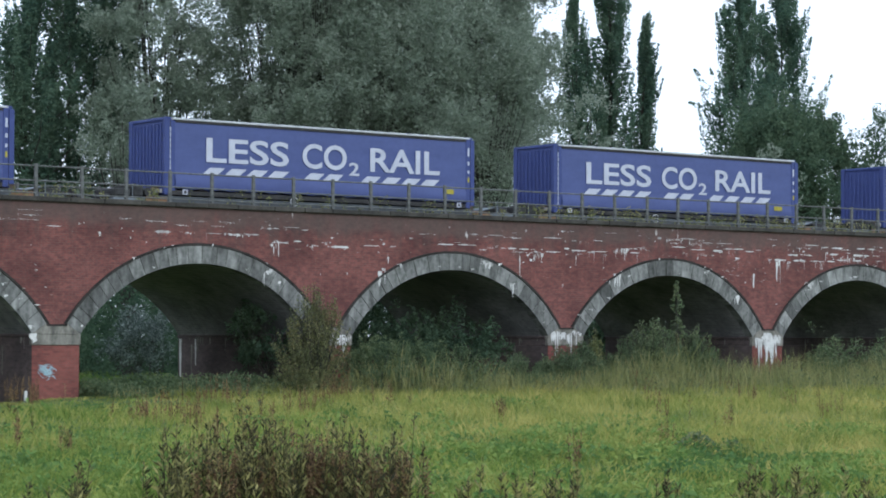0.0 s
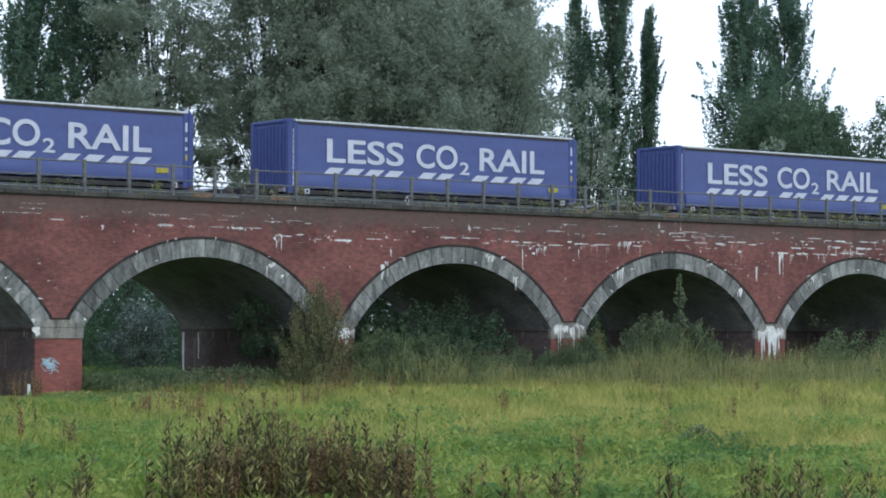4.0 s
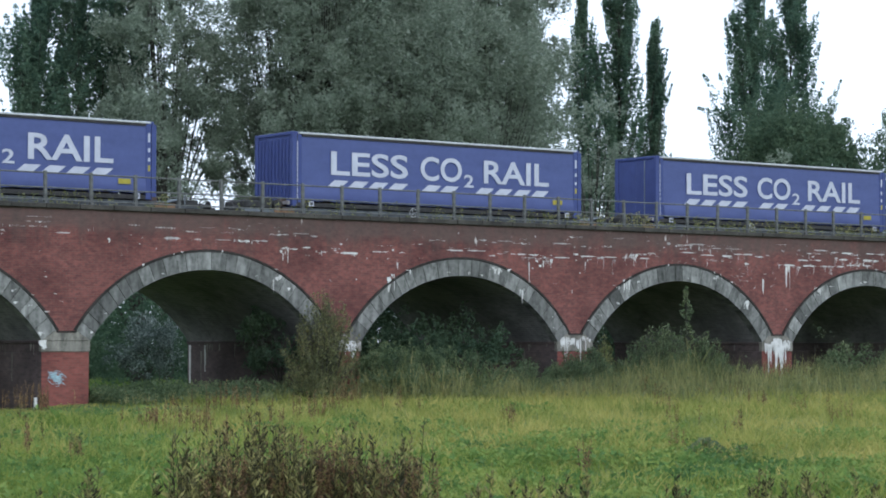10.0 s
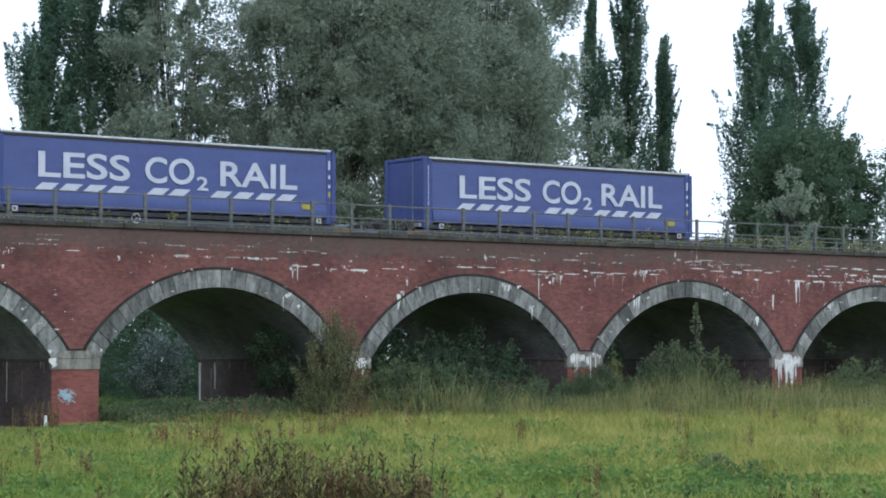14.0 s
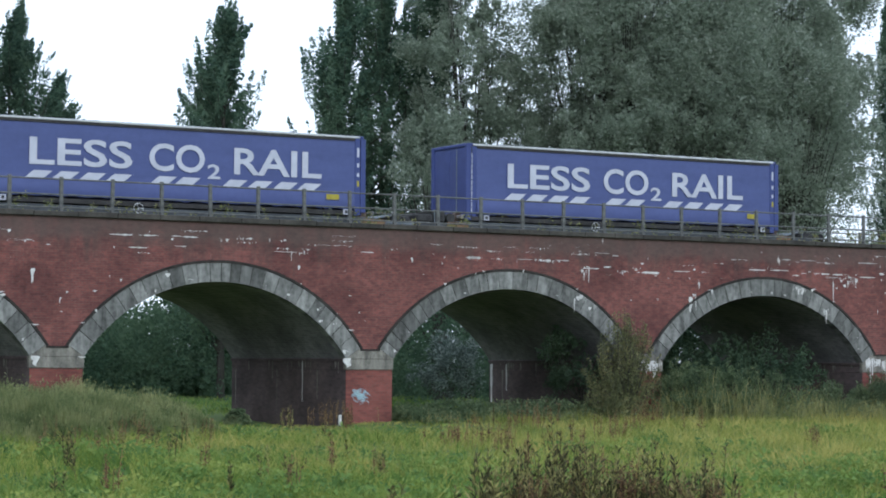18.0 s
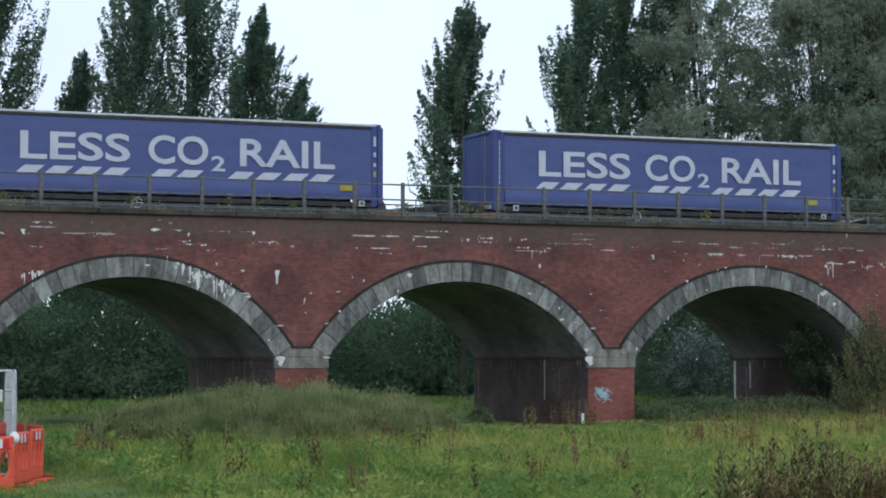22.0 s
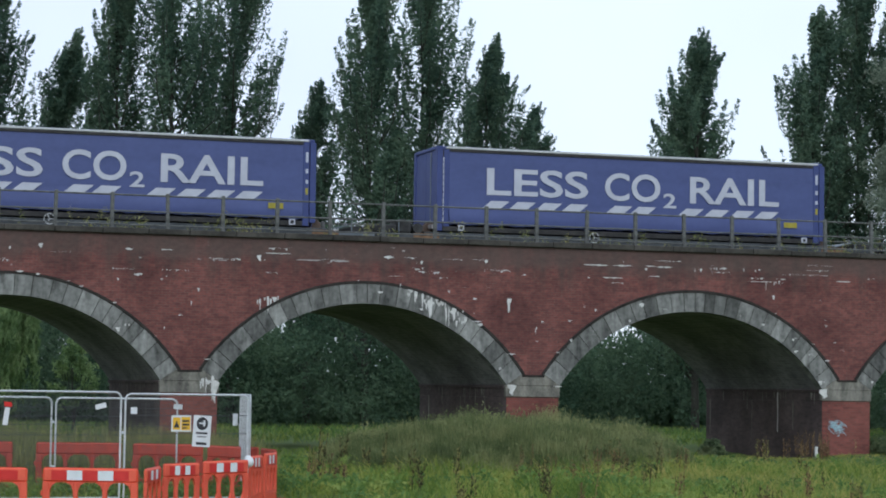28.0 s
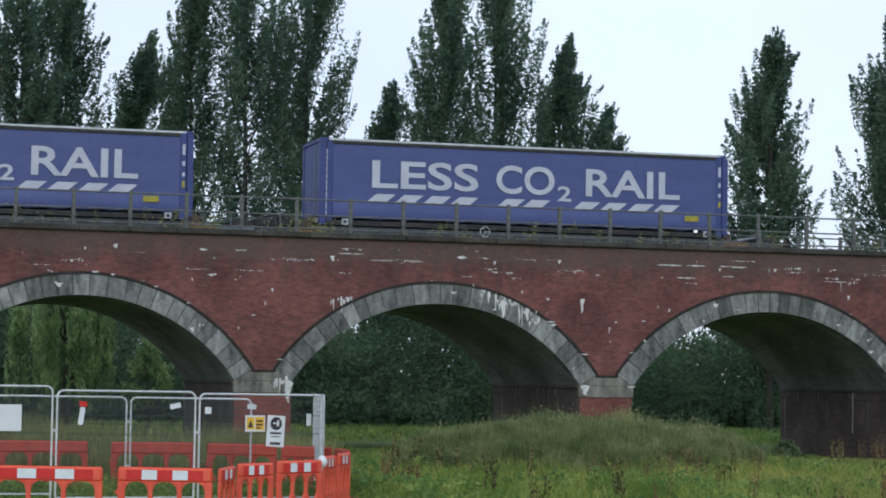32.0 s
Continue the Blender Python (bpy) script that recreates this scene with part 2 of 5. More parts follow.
GRASS = leafy("meadow_grass", (0.135, 0.19, 0.048), (0.3, 0.315, 0.082), (0.48, 0.405, 0.135), 0.5, 0.35, 0.2)
GREEN_GRASS = leafy("green_grass", (0.085, 0.148, 0.032), (0.19, 0.26, 0.055), (0.38, 0.37, 0.1), 0.6, 0.35, 0.22)
LUSH = leafy("lush_weeds", (0.09, 0.165, 0.054), (0.16, 0.25, 0.065), (0.31, 0.36, 0.095), 0.4, 0.35, 0.15)
TALL = leafy("tall_grass", (0.125, 0.145, 0.058), (0.245, 0.258, 0.105), (0.43, 0.385, 0.175), 0.8, 0.42)
NETTLE = leafy("nettle", (0.085, 0.115, 0.05), (0.18, 0.215, 0.09), (0.33, 0.335, 0.16), 1.1, 0.35, 0.35)
DOCK = leafy("dock_seed", (0.05, 0.033, 0.021), (0.15, 0.096, 0.054), (0.34, 0.23, 0.115), 1.5, 0.2, 0.7)
WEED = leafy("willowherb", (0.026, 0.027, 0.014), (0.09, 0.085, 0.038), (0.36, 0.33, 0.125), 1.5, 0.25, 0.8)
POPLAR = leafy("poplar_leaf", (0.061, 0.11, 0.082), (0.115, 0.182, 0.126), (0.203, 0.28, 0.187), 0.4, 0.55, 0.5)
SILVER = leafy("white_poplar_leaf", (0.195, 0.24, 0.182), (0.265, 0.315, 0.238), (0.46, 0.505, 0.415), 0.3, 0.7, 0.62)
SILVER_BUSH = leafy("silver_bush_leaf", (0.09, 0.12, 0.105), (0.17, 0.21, 0.185), (0.44, 0.5, 0.46), 0.6, 0.5, 0.75)
FEATHER = leafy("feathery_leaf", (0.085, 0.1, 0.05), (0.165, 0.172, 0.08), (0.29, 0.265, 0.125), 0.9, 0.4)
BUSH = leafy("shrub_leaf", (0.068, 0.102, 0.056), (0.138, 0.185, 0.097), (0.255, 0.28, 0.15), 0.9, 0.45)
WILLOW = leafy("willow_leaf", (0.1, 0.165, 0.07), (0.22, 0.315, 0.135), (0.44, 0.54, 0.26), 0.9, 0.5, 0.35)
THICKET = leafy("thicket_leaf", (0.05, 0.092, 0.058), (0.088, 0.143, 0.088), (0.135, 0.195, 0.118), 0.3, 0.5, 0.3)
WOOD = leafy("wood_leaf", (0.052, 0.088, 0.058), (0.09, 0.138, 0.084), (0.15, 0.2, 0.12), 0.35, 0.5)
# pier sides: soot, and the shade under the arches, in one dark colour
SOOT_SHADE = brickwork("sooty_shaded_side", (0.135, 0.11, 0.108), (0.095, 0.08, 0.08), (0.13, 0.116, 0.114), lime=False)


# ---- mesh helpers ----
def mesh_of(name, verts, faces, mat, smooth=False):
    me = bpy.data.meshes.new(name)
    me.from_pydata([tuple(v) for v in verts], [], faces)
    me.materials.append(mat)
    if smooth:
        me.polygons.foreach_set("use_smooth", [True] * len(me.polygons))
    me.update()
    return me


def part(name, bm, mat=None, parent=None, label="", smooth=False):
    """One mesh object, from a bmesh or a mesh, under a thing or under a part."""
    if isinstance(bm, bmesh.types.BMesh):
        me = bpy.data.meshes.new(name)
        bmesh.ops.recalc_face_normals(bm, faces=bm.faces[:])
        bm.to_mesh(me)
        bm.free()
        me.materials.append(mat)
        if smooth:
            me.polygons.foreach_set("use_smooth", [True] * len(me.polygons))
    else:
        me = bm
    ob = new(name, me)
    if parent:
        ob.parent = parent
    if label:
        tagged(ob, label)
    return ob


def empty(name, label, category, group="", at=(0, 0, 0), kind=""):
    ob = new(name)
    ob.location = at
    ob.empty_display_size = 0.2
    return tagged(ob, label, category, group, kind)


def add_box(bm, x0, x1, y0, y1, z0, z1, bevel=0.0, turn=None):
    r = bmesh.ops.create_cube(bm, size=1)
    vs = r["verts"]
    for v in vs:
        v.co = Vector(((x0 + x1) / 2 + v.co.x * (x1 - x0), (y0 + y1) / 2 + v.co.y * (y1 - y0), (z0 + z1) / 2 + v.co.z * (z1 - z0)))
        if turn:
            v.co = turn @ v.co
    if bevel:
        es = list({e for v in vs for e in v.link_edges})
        bmesh.ops.bevel(bm, geom=es, offset=bevel, segments=1, affect="EDGES")
    return vs


def box(x0, x1, y0, y1, z0, z1, bevel=0.0):
    bm = bmesh.new()
    add_box(bm, x0, x1, y0, y1, z0, z1, bevel)
    return bm


def add_tube(bm, a, b, r0, r1=None, seg=6):
    """A tapered tube between two points."""
    a, b = Vector(a), Vector(b)
    r1 = r0 if r1 is None else r1
    q = (b - a).to_track_quat("Z", "Y")
    rings = []
    for p, r in ((a, r0), (b, r1)):
        rings.append([bm.verts.new(p + q @ Vector((r * math.cos(2 * math.pi * i / seg), r * math.sin(2 * math.pi * i / seg), 0))) for i in range(seg)])
    for i in range(seg):
        j = (i + 1) % seg
        bm.faces.new((rings[0][i], rings[0][j], rings[1][j], rings[1][i]))
    bm.faces.new(rings[0][::-1])
    bm.faces.new(rings[1])


def tube(points, r, seg=6):
    bm = bmesh.new()
    for a, b in zip(points, points[1:]):
        add_tube(bm, a, b, r, r, seg)
    return bm


def prism(outline, y0, y1):
    """An outline of (x, z) drawn from y0 to y1."""
    n = len(outline)
    vs = [(x, y0, z) for x, z in outline] + [(x, y1, z) for x, z in outline]
    fs = [tuple(range(n)), tuple(range(2 * n - 1, n - 1, -1))] + [(i, i + n, (i + 1) % n + n, (i + 1) % n) for i in range(n)]
    return vs, fs


def fast_quads(name, co, mat):
    """A mesh of loose faces from an array (n, 3 or 4 corners, 3)."""
    n, k = len(co), co.shape[1]
    me = bpy.data.meshes.new(name)
    me.vertices.add(k * n)
    me.vertices.foreach_set("co", np.ascontiguousarray(co, dtype=np.float32).ravel())
    me.loops.add(k * n)
    me.loops.foreach_set("vertex_index", np.arange(k * n, dtype=np.int32))
    me.polygons.add(n)
    me.polygons.foreach_set("loop_start", np.arange(0, k * n, k, dtype=np.int32))
    me.polygons.foreach_set("loop_total", np.full(n, k, dtype=np.int32))
    me.materials.append(mat)
    me.update(calc_edges=True)
    me.validate()
    return me


def leaves_at(centres, size, rng, hang=0.0, slim=0.38, tri=False):
    """Small kite-shaped leaves of random turn round the given places."""
    n = len(centres)
    u = rng.normal(size=(n, 3))
    u[:, 2] = u[:, 2] * 0.8 - hang
    u /= np.linalg.norm(u, axis=1, keepdims=True)
    w = rng.normal(size=(n, 3))
    v = np.cross(u, w)
    v /= np.linalg.norm(v, axis=1, keepdims=True) + 1e-9
    s = (size * rng.uniform(0.6, 1.4, n))[:, None]
    c = np.asarray(centres)
    if tri:
        return np.stack([c - u * s * 0.55 + v * s * slim, c + u * s * 0.65, c - u * s * 0.55 - v * s * slim], 1)
    return np.stack([c - u * s * 0.6, c + v * s * slim, c + u * s * 0.6, c - v * s * slim], 1)


def ground_z(x, y):
    """The meadow rises a little to the viaduct, and falls away behind it no more."""
    t = np.clip((np.asarray(y, float) - 26) / 42.0, 0, 1)
    base = -0.58 + 0.84 * t - 0.6 * np.exp(-((np.asarray(x) - 32.6) / 2.0) ** 2 - ((np.asarray(y) - 71.5) / 4.2) ** 2)
    return base + 0.07 * np.sin(0.31 * np.asarray(x)) * np.sin(0.23 * np.asarray(y) + 1.0) * np.clip((y - 8) / 20, 0, 1)
# ---- ground ----
def build_ground():
    xs = np.concatenate([[-3000, -800, -250, -100, -60], np.arange(-40, 150.1, 1.25), [180, 260, 500, 1000, 3000]])
    ys = np.concatenate([[-3000, -600, -150, -50], np.arange(-20, 130.1, 1.25), [160, 220, 400, 900, 3000]])
    vs, fs = [], []
    for y in ys:
        for x in xs:
            vs.append((x, y, float(ground_z(np.clip(x, -60, 200), np.clip(y, -60, 200))) + 0.04 * noise.noise((x * 0.4, y * 0.4, 0))))
    n = len(xs)
    for j in range(len(ys) - 1):
        for i in range(n - 1):
            fs.append((j * n + i, j * n + i + 1, (j + 1) * n + i + 1, (j + 1) * n + i))
    ob = part("ground", mesh_of("ground", vs, fs, SOIL, True))
    tagged(ob, "flat green floodplain meadow of rough uncut grass", "ground", kind="structure")


build_ground()

# ---- the viaduct ----
PITCH, PIER0, HALF = 10.81, 35.2, 0.86      # pier spacing, one pier's centre, half a pier's width
FRONT, BACK = 67.5, 76.6
SPRING, CENTRE, R_IN, R_OUT = 2.35, -0.71, 5.48, 6.08
TOP = 6.64
BAYS = range(-10, 9)                          # bay k spans from pier k to pier k + 1


def intrados(dx):
    return CENTRE + math.sqrt(max(R_IN**2 - dx * dx, 0))


def build_viaduct():
    via = empty("viaduct", "long red brick railway viaduct with stone arch rings and lime stains", "viaduct", at=(0, 0, 0))
    half = PITCH / 2
    edge = half - HALF
    # one bay's body: brick faces with the vault cut through
    prof = [(-half, SPRING), (-edge, SPRING)]
    steps = 28
    prof += [(edge * math.sin(math.pi / 2 * s) , 0) for s in np.linspace(-1, 1, steps + 1)[1:-1]]
    prof += [(edge, SPRING), (half, SPRING)]
    prof = [(x, z if z else intrados(x)) for x, z in prof]
    n = len(prof)
    for k in BAYS:
        mid = PIER0 + PITCH * (k + 0.5)
        vs = [(mid + x, FRONT, z) for x, z in prof] + [(mid + x, FRONT, TOP) for x, z in prof]
        vs += [(mid + x, BACK, z) for x, z in prof] + [(mid + x, BACK, TOP) for x, z in prof]
        fs, mats = [], []
        for i in range(n - 1):
            fs += [(i, i + 1, n + i + 1, n + i), (2 * n + i + 1, 2 * n + i, 3 * n + i, 3 * n + i + 1), (i + 1, i, 2 * n + i, 2 * n + i + 1), (n + i, n + i + 1, 3 * n + i + 1, 3 * n + i)]
            mats += [0, 0, 1, 1]
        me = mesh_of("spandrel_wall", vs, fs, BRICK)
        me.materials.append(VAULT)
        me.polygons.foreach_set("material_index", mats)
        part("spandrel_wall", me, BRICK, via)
        # hood over the arch ring, coloured near black for its shadow line
        pts = []
        for a in np.linspace(-56.5, 56.5, 33):
            s, c = math.sin(radians(a)), math.cos(radians(a))
            pts.append(((R_OUT + 0.004) * s, CENTRE + (R_OUT + 0.004) * c, (R_OUT + 0.08) * s, CENTRE + (R_OUT + 0.08) * c))
        bm = bmesh.new()
        prev = None
        for x0, z0, x1, z1 in pts:
            ring = [bm.verts.new((mid + x, y, z)) for x, z, y in ((x0, z0, FRONT - 0.07), (x1, z1, FRONT - 0.07), (x1, z1, FRONT + 0.05), (x0, z0, FRONT + 0.05))]
            if prev:
                for i in range(4):
                    bm.faces.new((prev[i], prev[(i + 1) % 4], ring[(i + 1) % 4], ring[i]))
            prev = ring
        part("hood_mould", bm, HOOD, via, "thin brick hood over the arch, its shadow line put into the colour")
        ring = []
        for a in np.linspace(-56.0, 56.0, 33):
            s, c = math.sin(radians(a)), math.cos(radians(a))
            ring += [(mid + (R_IN - 0.004) * s, FRONT - 0.018, CENTRE + (R_IN - 0.004) * c), (mid + R_OUT * s, FRONT - 0.018, CENTRE + R_OUT * c)]
        part("ring_mortar", mesh_of("ring_mortar", ring, [(2 * i, 2 * i + 1, 2 * i + 3, 2 * i + 2) for i in range(32)], HOOD), None, via, "dark mortar between the arch stones")
    # piers: brick shaft, stone cap
    for k in list(BAYS) + [BAYS[-1] + 1]:
        x = PIER0 + PITCH * k
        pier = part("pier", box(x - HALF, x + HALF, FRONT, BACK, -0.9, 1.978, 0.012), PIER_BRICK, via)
        # faces turned to the arches take the colour darkened by soot and shade
        pier.data.materials.append(SOOT_SHADE)
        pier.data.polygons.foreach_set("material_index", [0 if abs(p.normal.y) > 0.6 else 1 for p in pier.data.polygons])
        part("pier_top", box(x - HALF, x + HALF, FRONT + 0.143, BACK, 1.979, SPRING - 0.002, 0.012), SOOT_SHADE, pier)
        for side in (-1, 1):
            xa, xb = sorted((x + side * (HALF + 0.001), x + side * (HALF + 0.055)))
            part("impost", box(xa, xb, FRONT + 0.143, BACK, 2.25, SPRING - 0.003, 0.012), SOOT_SHADE, pier, "sooty impost course under the vault, darkened for shade too")
        part("cap_stone", box(x - HALF - 0.03, x + HALF + 0.03, FRONT - 0.035, FRONT + 0.14, 1.98, SPRING - 0.002, 0.02), CAP_STONE, pier, "grey stone pier cap")
        s, c = math.sin(radians(56.05)), math.cos(radians(56.05))
        e = half - R_IN * s
        o = half - R_OUT * s
        out = [(x - e - 0.01, SPRING), (x + e + 0.01, SPRING), (x + o, CENTRE + R_OUT * c), (x + 0.31, 2.6), (x - 0.31, 2.6), (x - o, CENTRE + R_OUT * c)]
        part("springer", mesh_of("springer", *prism(out, FRONT - 0.045, FRONT + 0.3), CAP_STONE), CAP_STONE, pier, "grey stone springer between two arches")
        vf = [(x - 0.36, 2.604), (x + 0.36, 2.604), (x + 0.38, 2.665), (x - 0.38, 2.665)]
        part("gutter_course", mesh_of("gutter_course", *prism(vf, FRONT - 0.07, FRONT + 0.05), HOOD), HOOD, pier)
    # one stone of the ring, in three widths, shared by all arches
    rng = random.Random(5)
    count = 25
    span = 112.1
    for k in BAYS:
        mid = PIER0 + PITCH * (k + 0.5)
        cuts = [-56.05]
        ws = [rng.uniform(0.72, 1.3) for _ in range(count)]
        tot = sum(ws)
        for w in ws:
            cuts.append(cuts[-1] + span * w / tot)
        for a, b in zip(cuts, cuts[1:]):
            out = []
            gap = 0.11
            r0, r1 = R_IN - 0.012, R_OUT - 0.004 + rng.uniform(-0.012, 0)
            for ang, r in ((a + gap, r0), ((a + b) / 2, r0), (b - gap, r0), (b - gap, r1), ((a + b) / 2, r1), (a + gap, r1)):
                out.append((mid + r * math.sin(radians(ang)), CENTRE + r * math.cos(radians(ang))))
            d = rng.uniform(0.035, 0.055)
            part("voussoir", mesh_of("voussoir", *prism(out, FRONT - d, FRONT + 0.35), STONE), STONE, via)
    # coping stones
    x, end = PIER0 + PITCH * BAYS[0], PIER0 + PITCH * (BAYS[-1] + 1)
    while x < end:
        w = rng.uniform(1.15, 1.5)
        part("coping_stone", box(x + 0.006, x + w - 0.006, FRONT - 0.13 + rng.uniform(-0.01, 0.01), FRONT + 0.45, TOP + 0.002, TOP + 0.17 + rng.uniform(-0.012, 0.012), 0.02), COPING, via)
        x += w
    a = PIER0 + PITCH * BAYS[0]
    part("rear_coping", box(a, end, BACK - 0.45, BACK + 0.12, TOP + 0.002, TOP + 0.2, 0.02), COPING, via)
    part("ballast_bed", box(a, end, FRONT + 0.46, BACK - 0.46, TOP + 0.003, TOP + 0.09), BALLAST, via, "grey stone ballast")
    return via, a, end


VIADUCT, V_START, V_END = build_viaduct()


def lime_patch(x, z, w, h, seed, parent, y=FRONT - 0.004, name="lime_stain", mat=None, fat=1.0):
    """A ragged run of lime: a blotch that breaks into tapering drips."""
    rng = random.Random(seed)
    vs, fs = [], []
    n = max(1, int(w / 0.09))
    for i in range(n):
        cx = x + (i + 0.5 - n / 2) * w / n + rng.uniform(-0.02, 0.02)
        ww = w / n * rng.choice((0.25, 0.4, 0.7, 1.2)) * fat + 0.012
        hh = h * rng.choice((0.18, 0.3, 0.55, 1.0)) * rng.uniform(0.7, 1.1)
        top = z + rng.uniform(-0.12, 0.08) * min(1, h * 2)
        yy = y - 0.0006 * i
        o = len(vs)
        for s, k in ((0.0, 0.6), (0.12, 1.0), (0.45, 0.7), (0.8, 0.4), (1.0, 0.12)):
            d = rng.uniform(-0.15, 0.15) * ww
            k *= rng.uniform(0.6, 1.25)
            vs += [(cx + d - ww * k / 2, yy, top - hh * s), (cx + d + ww * k / 2, yy, top - hh * s)]
        fs += [(o + 2 * j, o + 2 * j + 2, o + 2 * j + 3, o + 2 * j + 1) for j in range(4)]
    tagged(part(name, mesh_of(name, vs, fs, mat or LIME), None, parent, "white lime stain" if mat is None else ""), kind="stuff")


def pier_x(k):
    return PIER0 + PITCH * k


LIME_RUNS = [(43.65, 5.52, 0.4, 0.75), (45.2, 5.5, 0.5, 0.16), (48.04, 5.3, 0.16, 0.4), (48.5, 5.2, 0.14, 0.42), (54.6, 5.45, 0.14, 1.0), (55.3, 5.48, 0.9, 0.3), (57.4, 5.5, 0.25, 0.4), (59.7, 5.76, 0.7, 0.26), (62.5, 6.2, 0.9, 0.22), (63.6, 6.1, 0.7, 0.26),
             (66.85, 5.0, 0.1, 0.65), (68.3, 5.45, 0.3, 0.95), (69.6, 5.5, 0.1, 0.5), (70.4, 5.5, 0.1, 0.45), (72.3, 5.75, 0.7, 0.4), (32.85, 5.86, 0.4, 0.22), (32.0, 5.9, 0.4, 0.08), (38.9, 6.16, 0.8, 0.07), (42.2, 5.8, 0.85, 0.12), (40.1, 5.8, 0.6, 0.07), (27.7, 4.95, 0.1, 0.4),
             (23.6, 5.1, 0.13, 0.9), (24.47, 4.1, 0.1, 0.42), (24.5, 3.75, 0.1, 0.2), (15.65, 4.85, 0.2, 0.42), (13.6, 4.75, 0.14, 0.4), (13.8, 5.1, 0.16, 0.4), (12.0, 5.48, 0.3, 0.08), (17.9, 6.06, 0.9, 0.08), (14.6, 6.0, 1.0, 0.07), (20.6, 5.88, 0.4, 0.08),
             (23.2, 5.9, 0.9, 0.07), (26.23, 5.75, 0.16, 0.16), (26.45, 4.75, 0.14, 0.18), (24.47, 4.05, 0.1, 0.5), (36.1, 6.0, 0.3, 0.09), (30.6, 6.18, 0.5, 0.08), (32.7, 5.8, 0.5, 0.16), (7.3, 5.45, 0.3, 0.2), (45.9, 5.5, 0.1, 0.2)]
for i, (x, z, w, h) in enumerate(LIME_RUNS):
    lime_patch(x, z, w, h, i, VIADUCT)


def lime_line(x0, x1, z, seed, cover=0.6, drips=0.0):
    """Lime that has seeped out along one course: broken smears, with thin drips below some of them."""
    rng = random.Random(seed)
    vs, fs = [], []
    x = x0
    y = FRONT - 0.005
    while x < x1:
        w = rng.uniform(0.12, 0.9) * rng.choice((0.5, 1.0, 1.0))
        if rng.random() < cover:
            t = rng.uniform(0.008, 0.026) * rng.choice((1, 1, 2))
            zc = z + rng.choice((0, 0, 0, 0.075, -0.075)) + rng.uniform(-0.008, 0.008)
            n = max(3, int(w / 0.06))
            o = len(vs)
            for q in range(n + 1):
                k = t * (0.25 + 0.75 * abs(math.sin(math.pi * q / n)) ** 0.4) * rng.uniform(0.35, 1.2)
                vs += [(x + w * q / n, y, zc - k * rng.uniform(0.7, 1.7)), (x + w * q / n, y, zc + k)]
            fs += [(o + 2 * q, o + 2 * q + 2, o + 2 * q + 3, o + 2 * q + 1) for q in range(n)]
            d = x
            while d < x + w:
                if rng.random() < drips:
                    ww, hh = rng.uniform(0.012, 0.035), rng.uniform(0.06, 0.5) * rng.uniform(0.4, 1)
                    o = len(vs)
                    for q in range(5):
                        k = ww * (1 - 0.18 * q) * rng.uniform(0.7, 1.2) / 2
                        j = rng.uniform(-0.006, 0.006)
                        vs += [(d + j - k, y - 0.001, zc - hh * q / 4), (d + j + k, y - 0.001, zc - hh * q / 4)]
                    fs += [(o + 2 * q, o + 2 * q + 2, o + 2 * q + 3, o + 2 * q + 1) for q in range(4)]
                d += 0.09
        x += w + rng.uniform(0.02, 0.25)
    tagged(part("lime_line", mesh_of("lime_line", vs, fs, LIME_GREY if seed % 2 else LIME), None, VIADUCT, "line of lime along a brick course"), kind="stuff")


for i, (x0, x1, z, cover, drips) in enumerate([(50.7, 60.5, 5.62, 0.85, 0.05), (54.2, 59.5, 5.5, 0.6, 0.3), (65.8, 73.0, 5.52, 0.75, 0.35), (61.2, 64.4, 6.24, 0.6, 0.1), (60.5, 74.0, 5.82, 0.5, 0.1), (54.2, 57.4, 6.08, 0.5, 0.05),
                                              (43.5, 50.0, 5.55, 0.55, 0.12), (38.3, 43.0, 5.8, 0.4, 0.03), (64.0, 76.0, 6.1, 0.45, 0.1), (44.0, 54.0, 6.1, 0.25, 0.03), (22.0, 33.0, 6.16, 0.25, 0.0), (12.0, 24.0, 5.95, 0.3, 0.0),
                                              (24.0, 38.0, 5.85, 0.2, 0.02), (74.0, 86.0, 5.6, 0.6, 0.2), (8.0, 20.0, 6.2, 0.2, 0.0), (76.0, 88.0, 6.0, 0.5, 0.1)]):
    lime_line(x0, x1, z, 500 + i, cover, drips)
# small flecks and thin lines of lime along the courses
fleck = random.Random(31)
for i in range(190):
    x = fleck.uniform(6, 78)
    if i % 3 == 0:
        lime_patch(x, fleck.choice((5.62, 5.78, 6.05, 6.2, 6.36)), fleck.uniform(0.2, 0.9), fleck.uniform(0.03, 0.06), 300 + i, VIADUCT)
    else:
        z = fleck.uniform(3.6, 6.4)
        if min(abs(x - pier_x(k)) for k in range(-4, 6)) < 1.0 + 0.9 * (z - 2.7) or z > 5.55:
            lime_patch(x, z, fleck.uniform(0.03, 0.1), fleck.uniform(0.04, 0.18), 300 + i, VIADUCT, fat=1.5)
